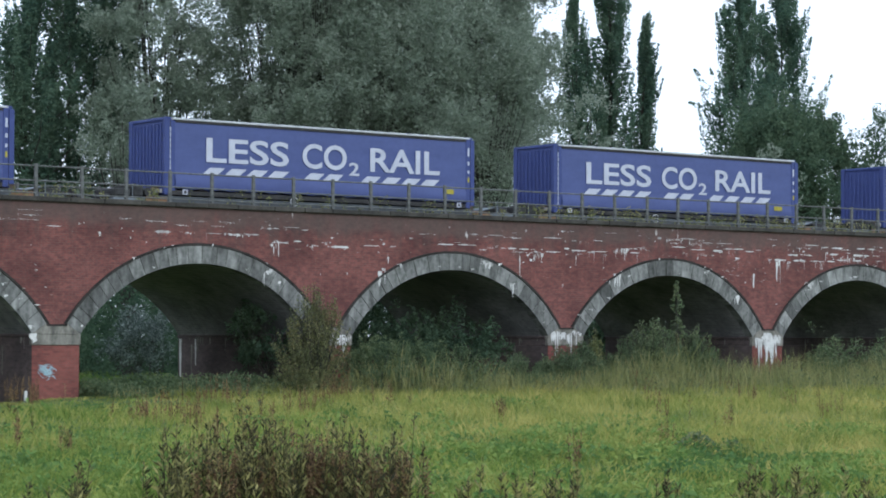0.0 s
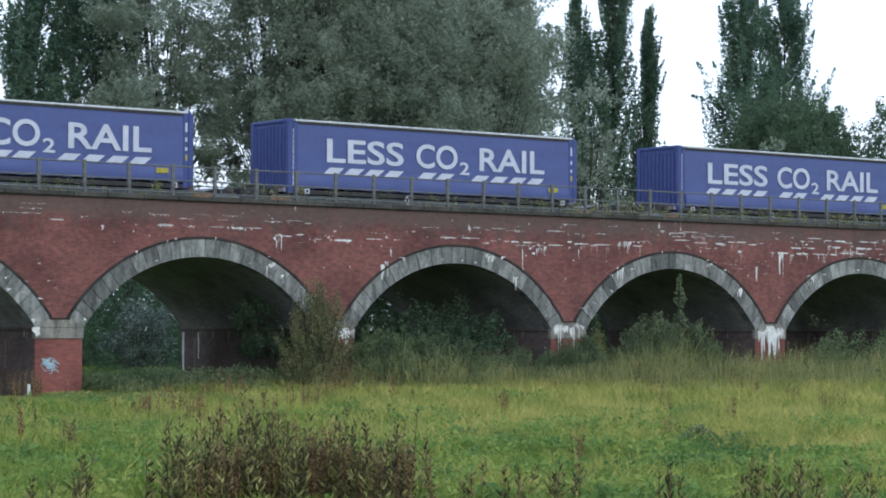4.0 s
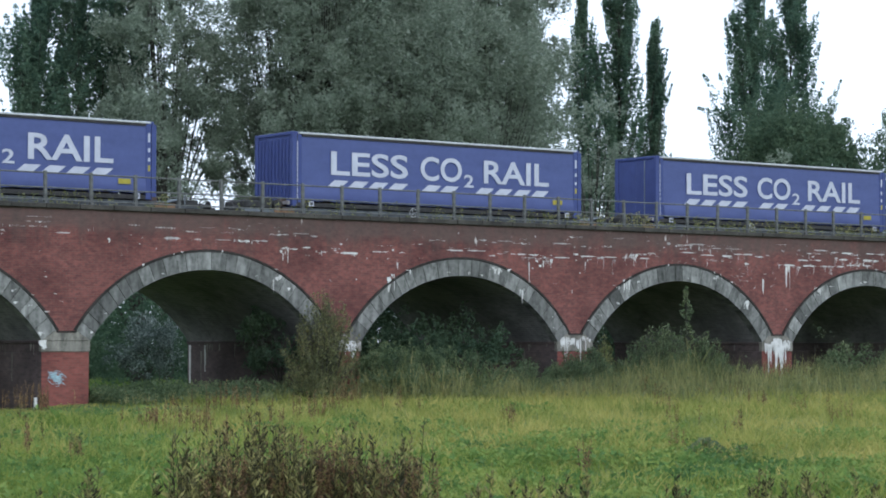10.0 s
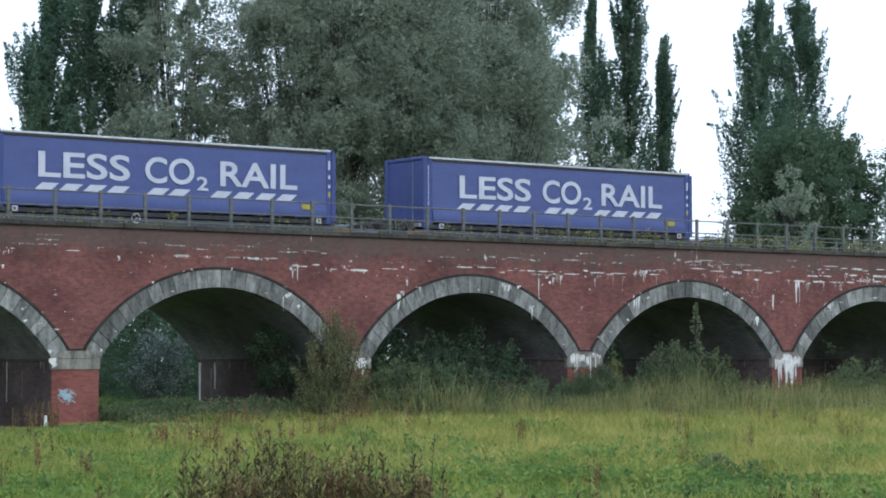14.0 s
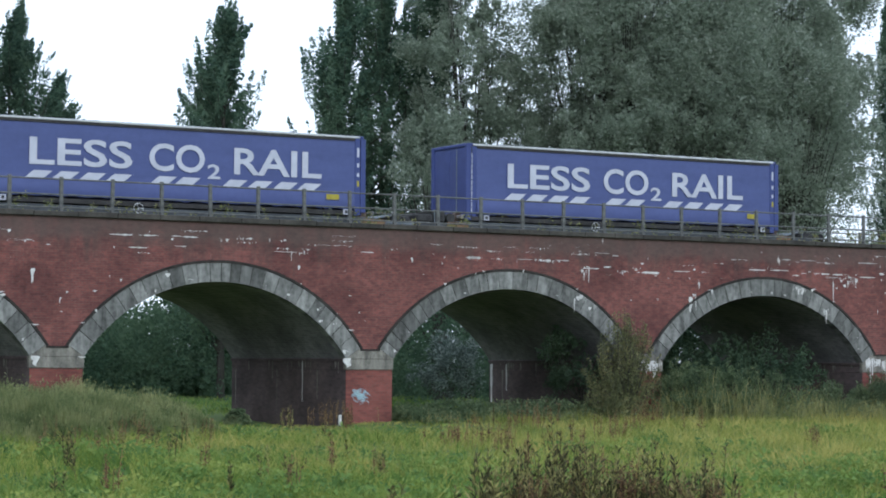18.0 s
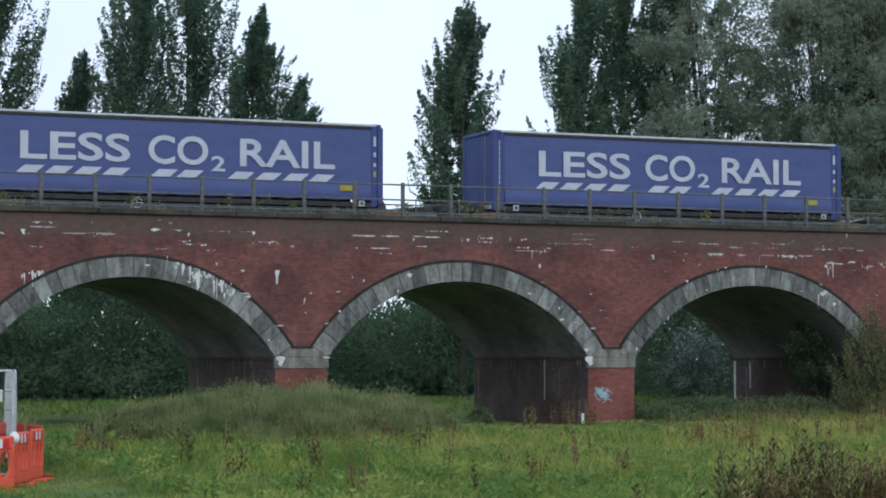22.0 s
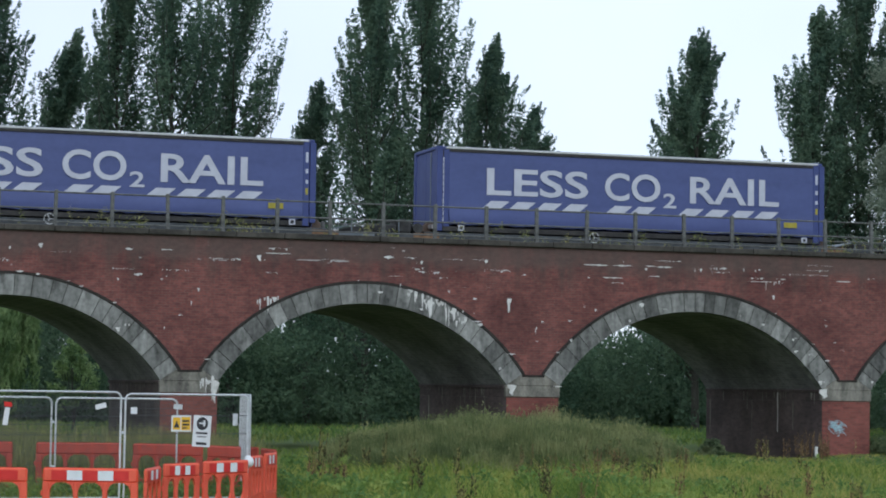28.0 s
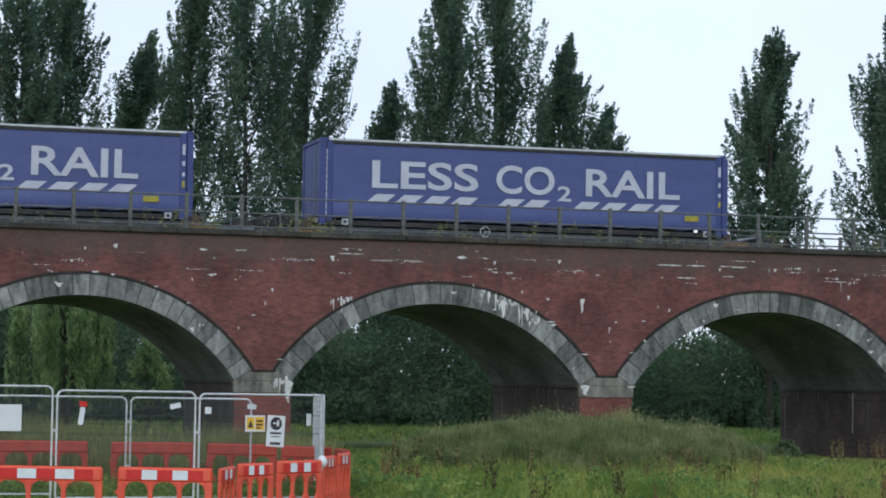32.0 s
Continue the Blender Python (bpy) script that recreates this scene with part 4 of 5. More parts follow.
# ---- the fenced plot in the meadow ----
def build_fence_panel(a, b, h1=2.17, wire=0.0009, mesh_mat=None):
    """A site fence panel of tube and wire between two places, on rubber blocks."""
    a, b = Vector((a[0], a[1], float(ground_z(*a)))), Vector((b[0], b[1], float(ground_z(*b))))
    length = (b - a).length - 0.06
    p = empty("site_fence_panel", "galvanised steel mesh site fence panel on rubber feet", "fence panel", "site fence panels")
    p.matrix_basis = Matrix.Translation(a) @ pose(0, 0, 0, 0, 0, math.degrees(math.atan2(b.y - a.y, b.x - a.x)))
    h0, r = h1 - 2.04, 0.12
    arc = [(length - r + r * math.sin(t), h1 - r + r * math.cos(t)) for t in np.linspace(0, math.pi / 2, 5)]
    arc0 = [(0.03 + r - r * math.cos(t), h1 - r + r * math.sin(t)) for t in np.linspace(0, math.pi / 2, 5)]
    out = [(0.03, 0.02)] + [(0.03, h0 + 0.1)] + arc0 + arc + [(length, 0.02)]
    part("tube_frame", tube([(x, 0, z) for x, z in out], 0.021, 8), GALV, p)
    part("bottom_tube", tube([(0.03, 0, h0), (length, 0, h0)], 0.019, 6), GALV, p)
    quads = []
    for x in np.arange(0.06, length - 0.03, 0.0127):
        quads.append([(x - wire, 0, h0), (x + wire, 0, h0), (x + wire, 0, h1 - 0.02), (x - wire, 0, h1 - 0.02)])
        quads.append([(x, -wire, h0), (x, wire, h0), (x, wire, h1 - 0.02), (x, -wire, h1 - 0.02)])
    for z, t in [(z, 0.001) for z in np.arange(0.25, h1 - 0.05, 0.076)]:
        quads.append([(0.04, 0.003, z - t), (length, 0.003, z - t), (length, 0.003, z + t), (0.04, 0.003, z + t)])
    part("wire_mesh", fast_quads("wire_mesh", np.array(quads), mesh_mat or MESH_WIRE), None, p)
    for z in (1.86, 1.5):
        part("mesh_fold", tube([(0.03, 0.0, z), (length, 0.0, z)], 0.006, 4), MESH_WIRE, p)
    for x in (0.03, length):
        part("rubber_foot", box(x - 0.3, x + 0.3, -0.11, 0.11, -0.02, 0.13, 0.03), RUBBER, p)
    for z in (1.55, 0.62):
        part("coupler", box(length - 0.01, length + 0.07, -0.03, 0.03, z - 0.03, z + 0.03, 0.01), GALV, p)
    return p


FENCE = [(10.42, 45.5), (7.72, 44.7), (4.92, 44.35), (2.1, 44.2)]
panels = [build_fence_panel(b, a, h) for a, b, h in zip(FENCE, FENCE[1:], (2.27, 2.33, 2.38))]
build_fence_panel((10.44, 45.6), (10.86, 48.4), 2.2, 0.0036, GALV)
REAR = [(9.5, 48.1), (6.92, 48.5), (4.1, 48.7), (1.3, 48.8)]
for a, b in zip(REAR, REAR[1:]):
    build_fence_panel(b, a, 2.06)


def sign_on(panel, name, label, x, z, w, h, mat, tilt=0.0):
    """A flat board tied to the front of a panel; it is a thing of its own."""
    s = empty(name, label, "sign", "signs on the site fence")
    s.matrix_basis = panel.matrix_basis @ pose(x, -0.03, z, 0, tilt, 0)
    part("board", box(-w / 2, w / 2, -0.006, 0.0, -h / 2, h / 2, 0.004), mat, s)
    return s


def flat(outline, y, mat, parent, name, label=""):
    part(name, mesh_of(name, [(x, y, z) for x, z in outline], [tuple(range(len(outline)))], mat), None, parent, label)


def disc(cx, cz, r, n=18):
    return [(cx + r * math.cos(2 * math.pi * i / n), cz + r * math.sin(2 * math.pi * i / n)) for i in range(n)]


def bars(parent, mat, rows, y=-0.009):
    for x0, x1, z0, z1 in rows:
        flat([(x0, z0), (x1, z0), (x1, z1), (x0, z1)], y, mat, parent, "print_bar")


front = panels[0]
s = sign_on(front, "warning_sign", "yellow and white warning sign with a triangle", 1.24, 1.7, 0.44, 0.32, SIGN_WHITE)
flat([(0.0, -0.13), (0.2, -0.13), (0.2, 0.13), (0.0, 0.13)], -0.008, SIGN_YELLOW, s, "yellow_field")
flat([(-0.19, -0.12), (-0.02, -0.12), (-0.02, 0.12), (-0.19, 0.12)], -0.008, SIGN_YELLOW, s, "yellow_field")
flat([(-0.17, -0.08), (-0.04, -0.08), (-0.105, 0.06)], -0.01, BLACK, s, "triangle")
bars(s, BLACK, [(0.02, 0.17, 0.03, 0.07), (0.02, 0.17, -0.04, 0.0), (0.02, 0.12, -0.1, -0.07)], -0.01)
s = sign_on(front, "notice_sign", "white notice board with a dark round symbol", 1.7, 1.55, 0.4, 0.62, SIGN_WHITE, 3)
flat(disc(0.0, 0.15, 0.13), -0.009, BLACK, s, "round_symbol")
bars(s, SIGN_WHITE, [(-0.07, 0.07, 0.14, 0.17), (0.02, 0.06, 0.1, 0.22)], -0.011)
bars(s, BLACK, [(-0.13, 0.13, -0.06, -0.02), (-0.1, 0.1, -0.12, -0.1), (-0.12, 0.12, -0.27, -0.22)])
sign_on(front, "paper_label", "small white label tied to the fence", 0.2, 1.95, 0.14, 0.13, SIGN_WHITE)
sign_on(front, "paper_label", "small grey label tied to the fence", 1.16, 2.03, 0.2, 0.1, GALV, 4)
sign_on(front, "paper_label", "narrow grey label tied to the fence", 2.45, 1.78, 0.11, 0.24, GALV)
sign_on(panels[1], "paper_label", "small white tag tied to the fence", 2.35, 2.06, 0.22, 0.1, SIGN_WHITE, -14)
s = sign_on(panels[1], "hanging_tag", "long white tag hanging from the fence with red tape", 0.5, 1.85, 0.1, 0.34, SIGN_WHITE, 8)
flat([(-0.07, 0.18), (0.08, 0.19), (0.06, 0.28), (-0.09, 0.27)], -0.008, RED_TAPE, s, "red_tape")
sign_on(panels[2], "blank_notice", "blank white square board on the fence", 1.92, 1.78, 0.52, 0.5, SIGN_WHITE)


def barrier_mesh(length):
    """The moulded body of a pedestrian barrier: solid head, rounded windows, foot rail."""
    bm = bmesh.new()
    head, sill, n = 0.79, 0.27, 3
    add_box(bm, 0, length, -0.03, 0.03, head, 1.05, 0.035)
    add_box(bm, 0, length, -0.03, 0.03, 0.06, sill, 0.02)
    for i in range(n + 1):
        w = 0.13 if i in (0, n) else 0.085
        x = (length - 0.13) * i / n + 0.065
        add_box(bm, x - w / 2, x + w / 2, -0.028, 0.028, sill - 0.01, head + 0.01, 0.012)
        # fillets that round the windows
        for s in (-1, 1):
            if (i == 0 and s < 0) or (i == n and s > 0):
                continue
            for z, d in ((head, -1), (sill, 1)):
                tri = [(x + s * w / 2, z), (x + s * (w / 2 + 0.13), z), (x + s * (w / 2 + 0.04), z + d * 0.05), (x + s * w / 2, z + d * 0.15)]
                vs = [bm.verts.new((px, yy, pz)) for yy in (-0.026, 0.026) for px, pz in tri]
                bm.faces.new(vs[:4])
                bm.faces.new(vs[7:3:-1])
                for q in range(4):
                    bm.faces.new((vs[q], vs[q + 4], vs[(q + 1) % 4 + 4], vs[(q + 1) % 4]))
    return bm


def build_barrier(a, b, outer=-1, mat=None, label="orange plastic pedestrian barrier with a red and white reflective strip"):
    mat = mat or ORANGE
    a, b = Vector((a[0], a[1], float(ground_z(*a)))), Vector((b[0], b[1], float(ground_z(*b))))
    length = (b - a).length - 0.04
    t = empty("barrier", label, "barrier", "barriers round the plot")
    t.matrix_basis = Matrix.Translation(a) @ pose(0, 0, 0, 0, 0, math.degrees(math.atan2(b.y - a.y, b.x - a.x)))
    part("body", barrier_mesh(length), mat, t)
    n = 5
    for i in range(n):
        x0, x1 = 0.16 + (length - 0.32) * i / n, 0.16 + (length - 0.32) * (i + 1) / n
        part("reflective_strip", box(x0, x1 - 0.003, min(outer * 0.036, outer * 0.0305), max(outer * 0.036, outer * 0.0305), 0.83, 1.0), RED_TAPE if i % 2 == 0 else SIGN_WHITE, t)
    for x in (0.22, length - 0.22):
        part("foot", box(x - 0.045, x + 0.045, -0.28, 0.28, 0.0, 0.058, 0.012), mat, t)
    part("hinge_lug", box(-0.035, 0.02, -0.02, 0.02, 0.55, 0.64, 0.008), mat, t)
    return t


for a, b in [((1.5, 42.45), (3.45, 41.7)), ((3.5, 41.65), (5.42, 40.85)), ((5.72, 41.35), (7.36, 40.75)), ((7.42, 40.62), (7.98, 42.15)), ((8.05, 42.25), (8.9, 42.98)), ((8.94, 42.95), (10.02, 43.78)), ((10.15, 44.3), (10.6, 45.15)), ((10.66, 45.25), (11.13, 46.15)),
             ((2.4, 50.3), (4.35, 50.2)), ((4.4, 50.2), (6.3, 50.0)), ((6.75, 49.95), (8.6, 49.75)), ((8.8, 49.7), (10.2, 48.85)), ((10.25, 48.8), (11.1, 47.5)), ((11.12, 47.45), (11.14, 46.2))]:
    # the rear row gets the plastic darkened for shade
    if a[1] > 47.3:
        build_barrier(a, b, 1, SHADED_RED, "red plastic barrier behind the site fence, coloured darker for shade, facing away")
    else:
        build_barrier(a, b)
bag = bmesh.new()
bmesh.ops.create_icosphere(bag, subdivisions=2, radius=0.1)
for v in bag.verts:
    v.co *= 1 + 0.25 * noise.noise(v.co * 9)
    v.co.z *= 1.2
ob = part("plastic_bag", bag, SIGN_WHITE, None, "", True)
ob.location = (10.05, 43.95, float(ground_z(10.05, 43.95)) + 0.97)
tagged(ob, "crumpled white plastic bag tied to a barrier", "bag")


# ---- trees ----
def crown_mesh(centres, size, mat, rng, hang=0.0, inner=None, slim=0.38):
    q = leaves_at(centres, size, rng, hang, slim, tri=True)
    if inner is not None:
        q = np.concatenate([q, leaves_at(inner, size * 1.7, rng, hang, tri=True)])
    return fast_quads("crown", q, mat)


def thinned(cs, rng):
    """Sparser leaves high in the crown and at the height that the parapet hides."""
    z = cs[:, 2]
    keep = np.where(z > 25, 0.35, np.where((z > 6.2) & (z < 8.0), 0.3, 1.0))
    return cs[rng.uniform(0, 1, len(cs)) < keep]


def build_poplar(x, y, top, width, seed, lean=0.0, leaves=34000, mat=None, label="tall columnar poplar tree with dark green leaves"):
    rng = np.random.default_rng(seed)
    g = float(ground_z(x, y))
    tree = empty("poplar_tree", label, "tree", "row of poplars behind the viaduct", (x, y, g))
    h = top - g
    width *= 1.27

    def spine(t):
        return Vector((lean * t * t + 0.12 * math.sin(5 * t + seed), 0.1 * math.sin(4 * t + seed), h * t))

    def room(t):
        """How wide the crown may be at a part of the height: full below, a blunt taper above."""
        return min(1.0, 0.62 + 1.4 * t) * (1.0 if t < 0.55 else max(0.12, 1 - ((t - 0.55) / 0.45) ** 2.6))

    def ceiling_at(p):
        """The height under which a twig must stay, lower the further out it reaches."""
        side = math.hypot(p[0] - lean * (p[2] / h) ** 2, p[1]) / (0.55 * width)
        return h * (0.5 + 0.5 * max(0.0, 1 - side) ** 0.42)

    bm = bmesh.new()
    pts = [spine(t) for t in np.linspace(0, 0.96, 9)]
    for i, (a, b) in enumerate(zip(pts, pts[1:])):
        add_tube(bm, a, b, 0.2 * (1 - i / 9) ** 1.5 + 0.02, 0.2 * (1 - (i + 1) / 9) ** 1.5 + 0.02, 7)
    limbs = []
    nl = 84
    for i in range(nl):
        t0 = 0.1 + 0.76 * (i + rng.uniform(0, 1)) / nl
        p0 = spine(t0)
        a = rng.uniform(0, 2 * math.pi)
        rise = rng.uniform(0.12, 0.22) * h * (1 - 0.4 * t0)
        tip = min(1.0, t0 + 1.35 * rise / h)
        reach = width / 2 * (0.15 + 0.8 * rng.uniform() ** 0.6) * room(tip)
        p1 = p0 + Vector((0.85 * reach * math.cos(a), 0.85 * reach * math.sin(a), rise * 0.6))
        p2 = p1 + Vector((0.15 * reach * math.cos(a) + 0.25 * lean, 0.15 * reach * math.sin(a), rise * 0.75))
        p1.z, p2.z = min(p1.z, ceiling_at(p1)), min(p2.z, ceiling_at(p2))
        limbs.append((p0, p1, p2))
        add_tube(bm, p0, p1, 0.07 * (1.1 - t0), 0.04 * (1.1 - t0), 4)
        add_tube(bm, p1, p1.lerp(p2, 0.45), 0.04 * (1.1 - t0), 0.012, 3)
    limbs.append((pts[-3], pts[-2], spine(1.0)))
    part("trunk", bm, BARK, tree)
    # each limb carries a plume: a rising spindle of leaves with a pointed tip
    cs = []
    per = leaves // (2 * len(limbs))
    for p0, p1, p2 in limbs:
        for k in range(2):
            a = np.array(p0.lerp(p1, 0.35 + 0.3 * k))
            b = np.array(p2) + rng.normal(size=3) * np.array([0.18, 0.18, 0.35]) * width / 4.5
            b[2] = max(a[2] + 0.4, min(b[2], ceiling_at(b)))
            r = rng.uniform(0.22, 0.42) * (width / 4.5) * (1.15 - 0.5 * a[2] / h) * (1.15 - 0.5 * min(1.0, 2 * math.hypot(a[0], a[1]) / width))
            s = rng.uniform(0, 1, per)
            wide = r * np.sin(np.pi * np.clip(s, 0.02, 1) ** 0.8) ** 0.7 * (1.05 - 0.35 * s) + 0.03
            d = rng.normal(size=(per, 3))
            d /= np.linalg.norm(d, axis=1, keepdims=True)
            q = a + (b - a) * s[:, None] + d * (wide * rng.uniform(0.3, 1.0, per) ** 0.5)[:, None]
            q[:, 0] += 0.35 * (s - 0.5) ** 2 * np.sign(s - 0.5)
            cs.append(q)
    cs = np.concatenate(cs)
    cs = cs[(cs[:, 2] > 0.6) & (cs[:, 2] < h + 0.3)]
    cs = thinned(cs, rng)
    core = cs[::5].copy()
    mid = np.stack([lean * (core[:, 2] / h) ** 2, 0 * core[:, 2]], 1)
    core[:, :2] = mid + (core[:, :2] - mid) * 0.66
    core = core[core[:, 2] < h * 0.93]
    part("crown", crown_mesh(cs, 0.13, mat or POPLAR, rng, -0.4, core), None, tree, "feathery upright crown")
    return tree


# x, y, height of the tip, width
for i, (x, y, top, w, lean) in enumerate([
    (3.4, 104, 23, 5.0, 0), (6.8, 106, 25, 5.2, 0), (9.6, 104, 24.5, 4.6, 0.2), (11.7, 106, 25, 3.9, 0.3), (14.6, 110, 19.4, 4.6, 1.7), (17.5, 105, 23.5, 3.5, 0), (19.9, 104, 26.5, 5.7, 0), (23.2, 106, 27.5, 4.7, 0.2),
    (27.7, 109, 17.6, 2.9, 0.3), (29.3, 104, 24.0, 4.6, 0), (32.4, 106, 27, 5.4, 0), (35.3, 106, 19.8, 4.8, 0.9), (37.9, 107, 16.6, 3.2, 0.9),
    (46.4, 105, 20.6, 5.3, 0.3), (52.9, 105, 22.0, 5.6, 0.3), (55.9, 106, 26, 5.4, 0), (59.0, 106, 27, 5.2, 0),
    (89.2, 105, 25.5, 2.5, 0), (92.0, 105, 28, 3.5, 0), (94.3, 105, 22.8, 2.5, 0.6), (102.9, 105, 26.6, 5.3, 0), (107.5, 106, 28, 5.6, 0)]):
    k = 1.1 if x < 45 else 1.0      # the nearer end of the row stands farther back, behind the undergrowth
    build_poplar(x * k, y * k, 2.2 + (top - 2.2) * k, w * k, 20 + i, lean * k, int(min(38000, 8200 * w)))


def build_broad_tree(x, y, top, radius, seed, mat, n, size, label, low=0.16, name="broad_tree", category="tree", group="", squash=1.0, trunk=0.4):
    rng = np.random.default_rng(seed)
    g = float(ground_z(x, y))
    tree = empty(name, label, category, group, (x, y, g))
    h = top - g
    bm = bmesh.new()
    fork = h * (low + 0.14)
    add_tube(bm, (0, 0, -0.2), (0.1, 0, fork), trunk, trunk * 0.7, 8)
    clumps = []
    for i in range(130 if radius > 4 else 60 if radius > 2 else 28):
        a, e = rng.uniform(0, 2 * math.pi), rng.uniform(-0.35, 1.0)
        z = h * (low + 0.5 * (1 - low)) + e * h * (1 - low) * 0.5
        rr = radius * math.sqrt(max(0.06, 1 - (abs(e) * 0.92) ** 2)) * rng.uniform(0.45, 1.0)
        p = Vector((rr * math.cos(a), rr * math.sin(a) * squash, z))
        k = Vector((p.x * 0.45, p.y * 0.45, fork + (z - fork) * 0.5))
        add_tube(bm, (0.1, 0, fork * 0.9), k, trunk * 0.22, trunk * 0.1, 5)
        add_tube(bm, k, k.lerp(p, 0.75), trunk * 0.1, 0.015, 4)
        clumps.append((p, rng.uniform(0.16, 0.3) * radius))
    part("trunk", bm, BARK, tree)
    # each clump is a bunch of leafy sprays that reach outwards and up
    cs = []
    sprays = 7
    per = max(4, n // (len(clumps) * sprays))
    for p, r in clumps:
        out = np.array(p) - np.array([0, 0, fork])
        out /= np.linalg.norm(out) + 1e-6
        for _ in range(sprays):
            d = out * 0.7 + np.array([0, 0, 0.35]) + rng.normal(size=3) * 0.65
            d /= np.linalg.norm(d)
            a = np.array(p) + rng.normal(size=3) * r * 0.62
            f = rng.uniform(0, 1, per)
            thick = r * (0.34 - 0.22 * f) * rng.uniform(0.7, 1.3)
            cs.append(a + d * (f * r * rng.uniform(0.7, 1.5))[:, None] + rng.normal(size=(per, 3)) * thick[:, None])
    cs = np.concatenate(cs)
    cs = cs[cs[:, 2] > h * low * 0.6]
    if y > 95:
        cs = thinned(cs, rng)
    core = cs[::8].copy()
    core[:, :2] *= 0.85
    part("crown", crown_mesh(cs, size, mat, rng, 0.0, core if radius > 2.5 else None), None, tree, "uneven leafy crown")
    return tree


for i, (x, y, top, r, n) in enumerate([(58.3, 101, 26, 3.2, 26000), (64.6, 100, 25, 3.7, 26000), (66.4, 99, 30, 5.2, 34000), (72.2, 100, 33, 5.8, 36000), (75.9, 99, 29, 4.1, 28000), (69.5, 96, 20, 4.8, 22000), (74.7, 96, 19, 4.1, 20000), (63.7, 96, 17, 3.4, 20000), (79.6, 101, 31, 3.9, 36000)]):
    build_broad_tree(x, y, top, r, 60 + i, SILVER, int(n * 2.3), 0.12, "large white poplar with silvery grey-green leaves", low=0.1, name="white_poplar", group="white poplars behind the viaduct")
build_broad_tree(54.4, 97, 14.2, 2.5, 71, SILVER, 12000, 0.13, "smaller silvery poplar beside the large ones", low=0.12, name="white_poplar", group="white poplars behind the viaduct")
build_broad_tree(100.2, 99, 15.3, 4.2, 72, WOOD, 36000, 0.15, "round dark green tree behind the viaduct", low=0.08, name="round_tree")
build_broad_tree(105.0, 100, 15.6, 2.7, 73, WOOD, 24000, 0.15, "round dark green tree behind the viaduct", low=0.08, name="round_tree")
build_broad_tree(115.8, 103, 16.4, 3.6, 74, WOOD, 18000, 0.15, "round dark green tree behind the viaduct", low=0.08, name="round_tree")
build_broad_tree(90.4, 90, 12.4, 1.5, 75, SILVER, 8000, 0.12, "slender silver-leaved sapling behind the parapet", low=0.2, name="silver_sapling")
build_broad_tree(85.4, 100, 16.0, 2.1, 76, SILVER, 10000, 0.12, "smaller silvery poplar beside the large ones", low=0.1, name="white_poplar", group="white poplars behind the viaduct")

# bushes near the viaduct
for i, (x, y, top, r, n, size, mat, label) in enumerate([
    (44.7, 69.5, 3.7, 1.35, 9000, 0.08, WOOD, "dark green bush under the arch beside a pier"),
    (46.9, 65.9, 1.9, 1.2, 7000, 0.055, BUSH, "low bramble bush at the foot of a pier"),
    (48.6, 66.0, 1.75, 1.2, 6000, 0.055, BUSH, "low bramble bush at the foot of a pier"),
    (47.5, 84.0, 3.1, 1.5, 7000, 0.09, SILVER_BUSH, "silvery bush behind the viaduct"),
    (71.0, 66.0, 1.75, 2.0, 8000, 0.07, BUSH, "low leafy nettle bank before the arch"),
    (75.5, 66.0, 1.8, 2.0, 7000, 0.07, BUSH, "low leafy nettle bank before the arch"),
    (13.5, 90.0, 3.7, 0.95, 4000, 0.1, WILLOW, "bright green bush behind the viaduct"),
    (52.5, 80.5, 4.4, 2.6, 4500, 0.15, WOOD, "dark green bush close behind the viaduct"),
    (50.4, 69.6, 3.1, 1.6, 6000, 0.1, WOOD, "dark green bush growing under the arch"),
    (53.2, 69.3, 2.8, 1.7, 6000, 0.1, WOOD, "dark green bush growing under the arch"),
    (57.0, 81.0, 5.0, 2.6, 4500, 0.15, WOOD, "dark green bush close behind the viaduct"),
    (63.5, 81.0, 5.2, 3.0, 4500, 0.15, WOOD, "dark green bush close behind the viaduct"),
    (70.0, 81.0, 5.2, 3.0, 4500, 0.15, WOOD, "dark green bush close behind the viaduct"),
    (78.0, 81.5, 5.2, 3.2, 4500, 0.15, WOOD, "dark green bush close behind the viaduct"),
    (86.0, 81.5, 5.2, 3.2, 4500, 0.15, WOOD, "dark green bush close behind the viaduct"),
    (94.0, 81.5, 5.2, 3.2, 4500, 0.15, WOOD, "dark green bush close behind the viaduct")]):
    build_broad_tree(x, y, top, r, 90 + i, mat, n, size, label, low=0.03, name="bush", category="bush", group="bushes along the viaduct", trunk=0.06)


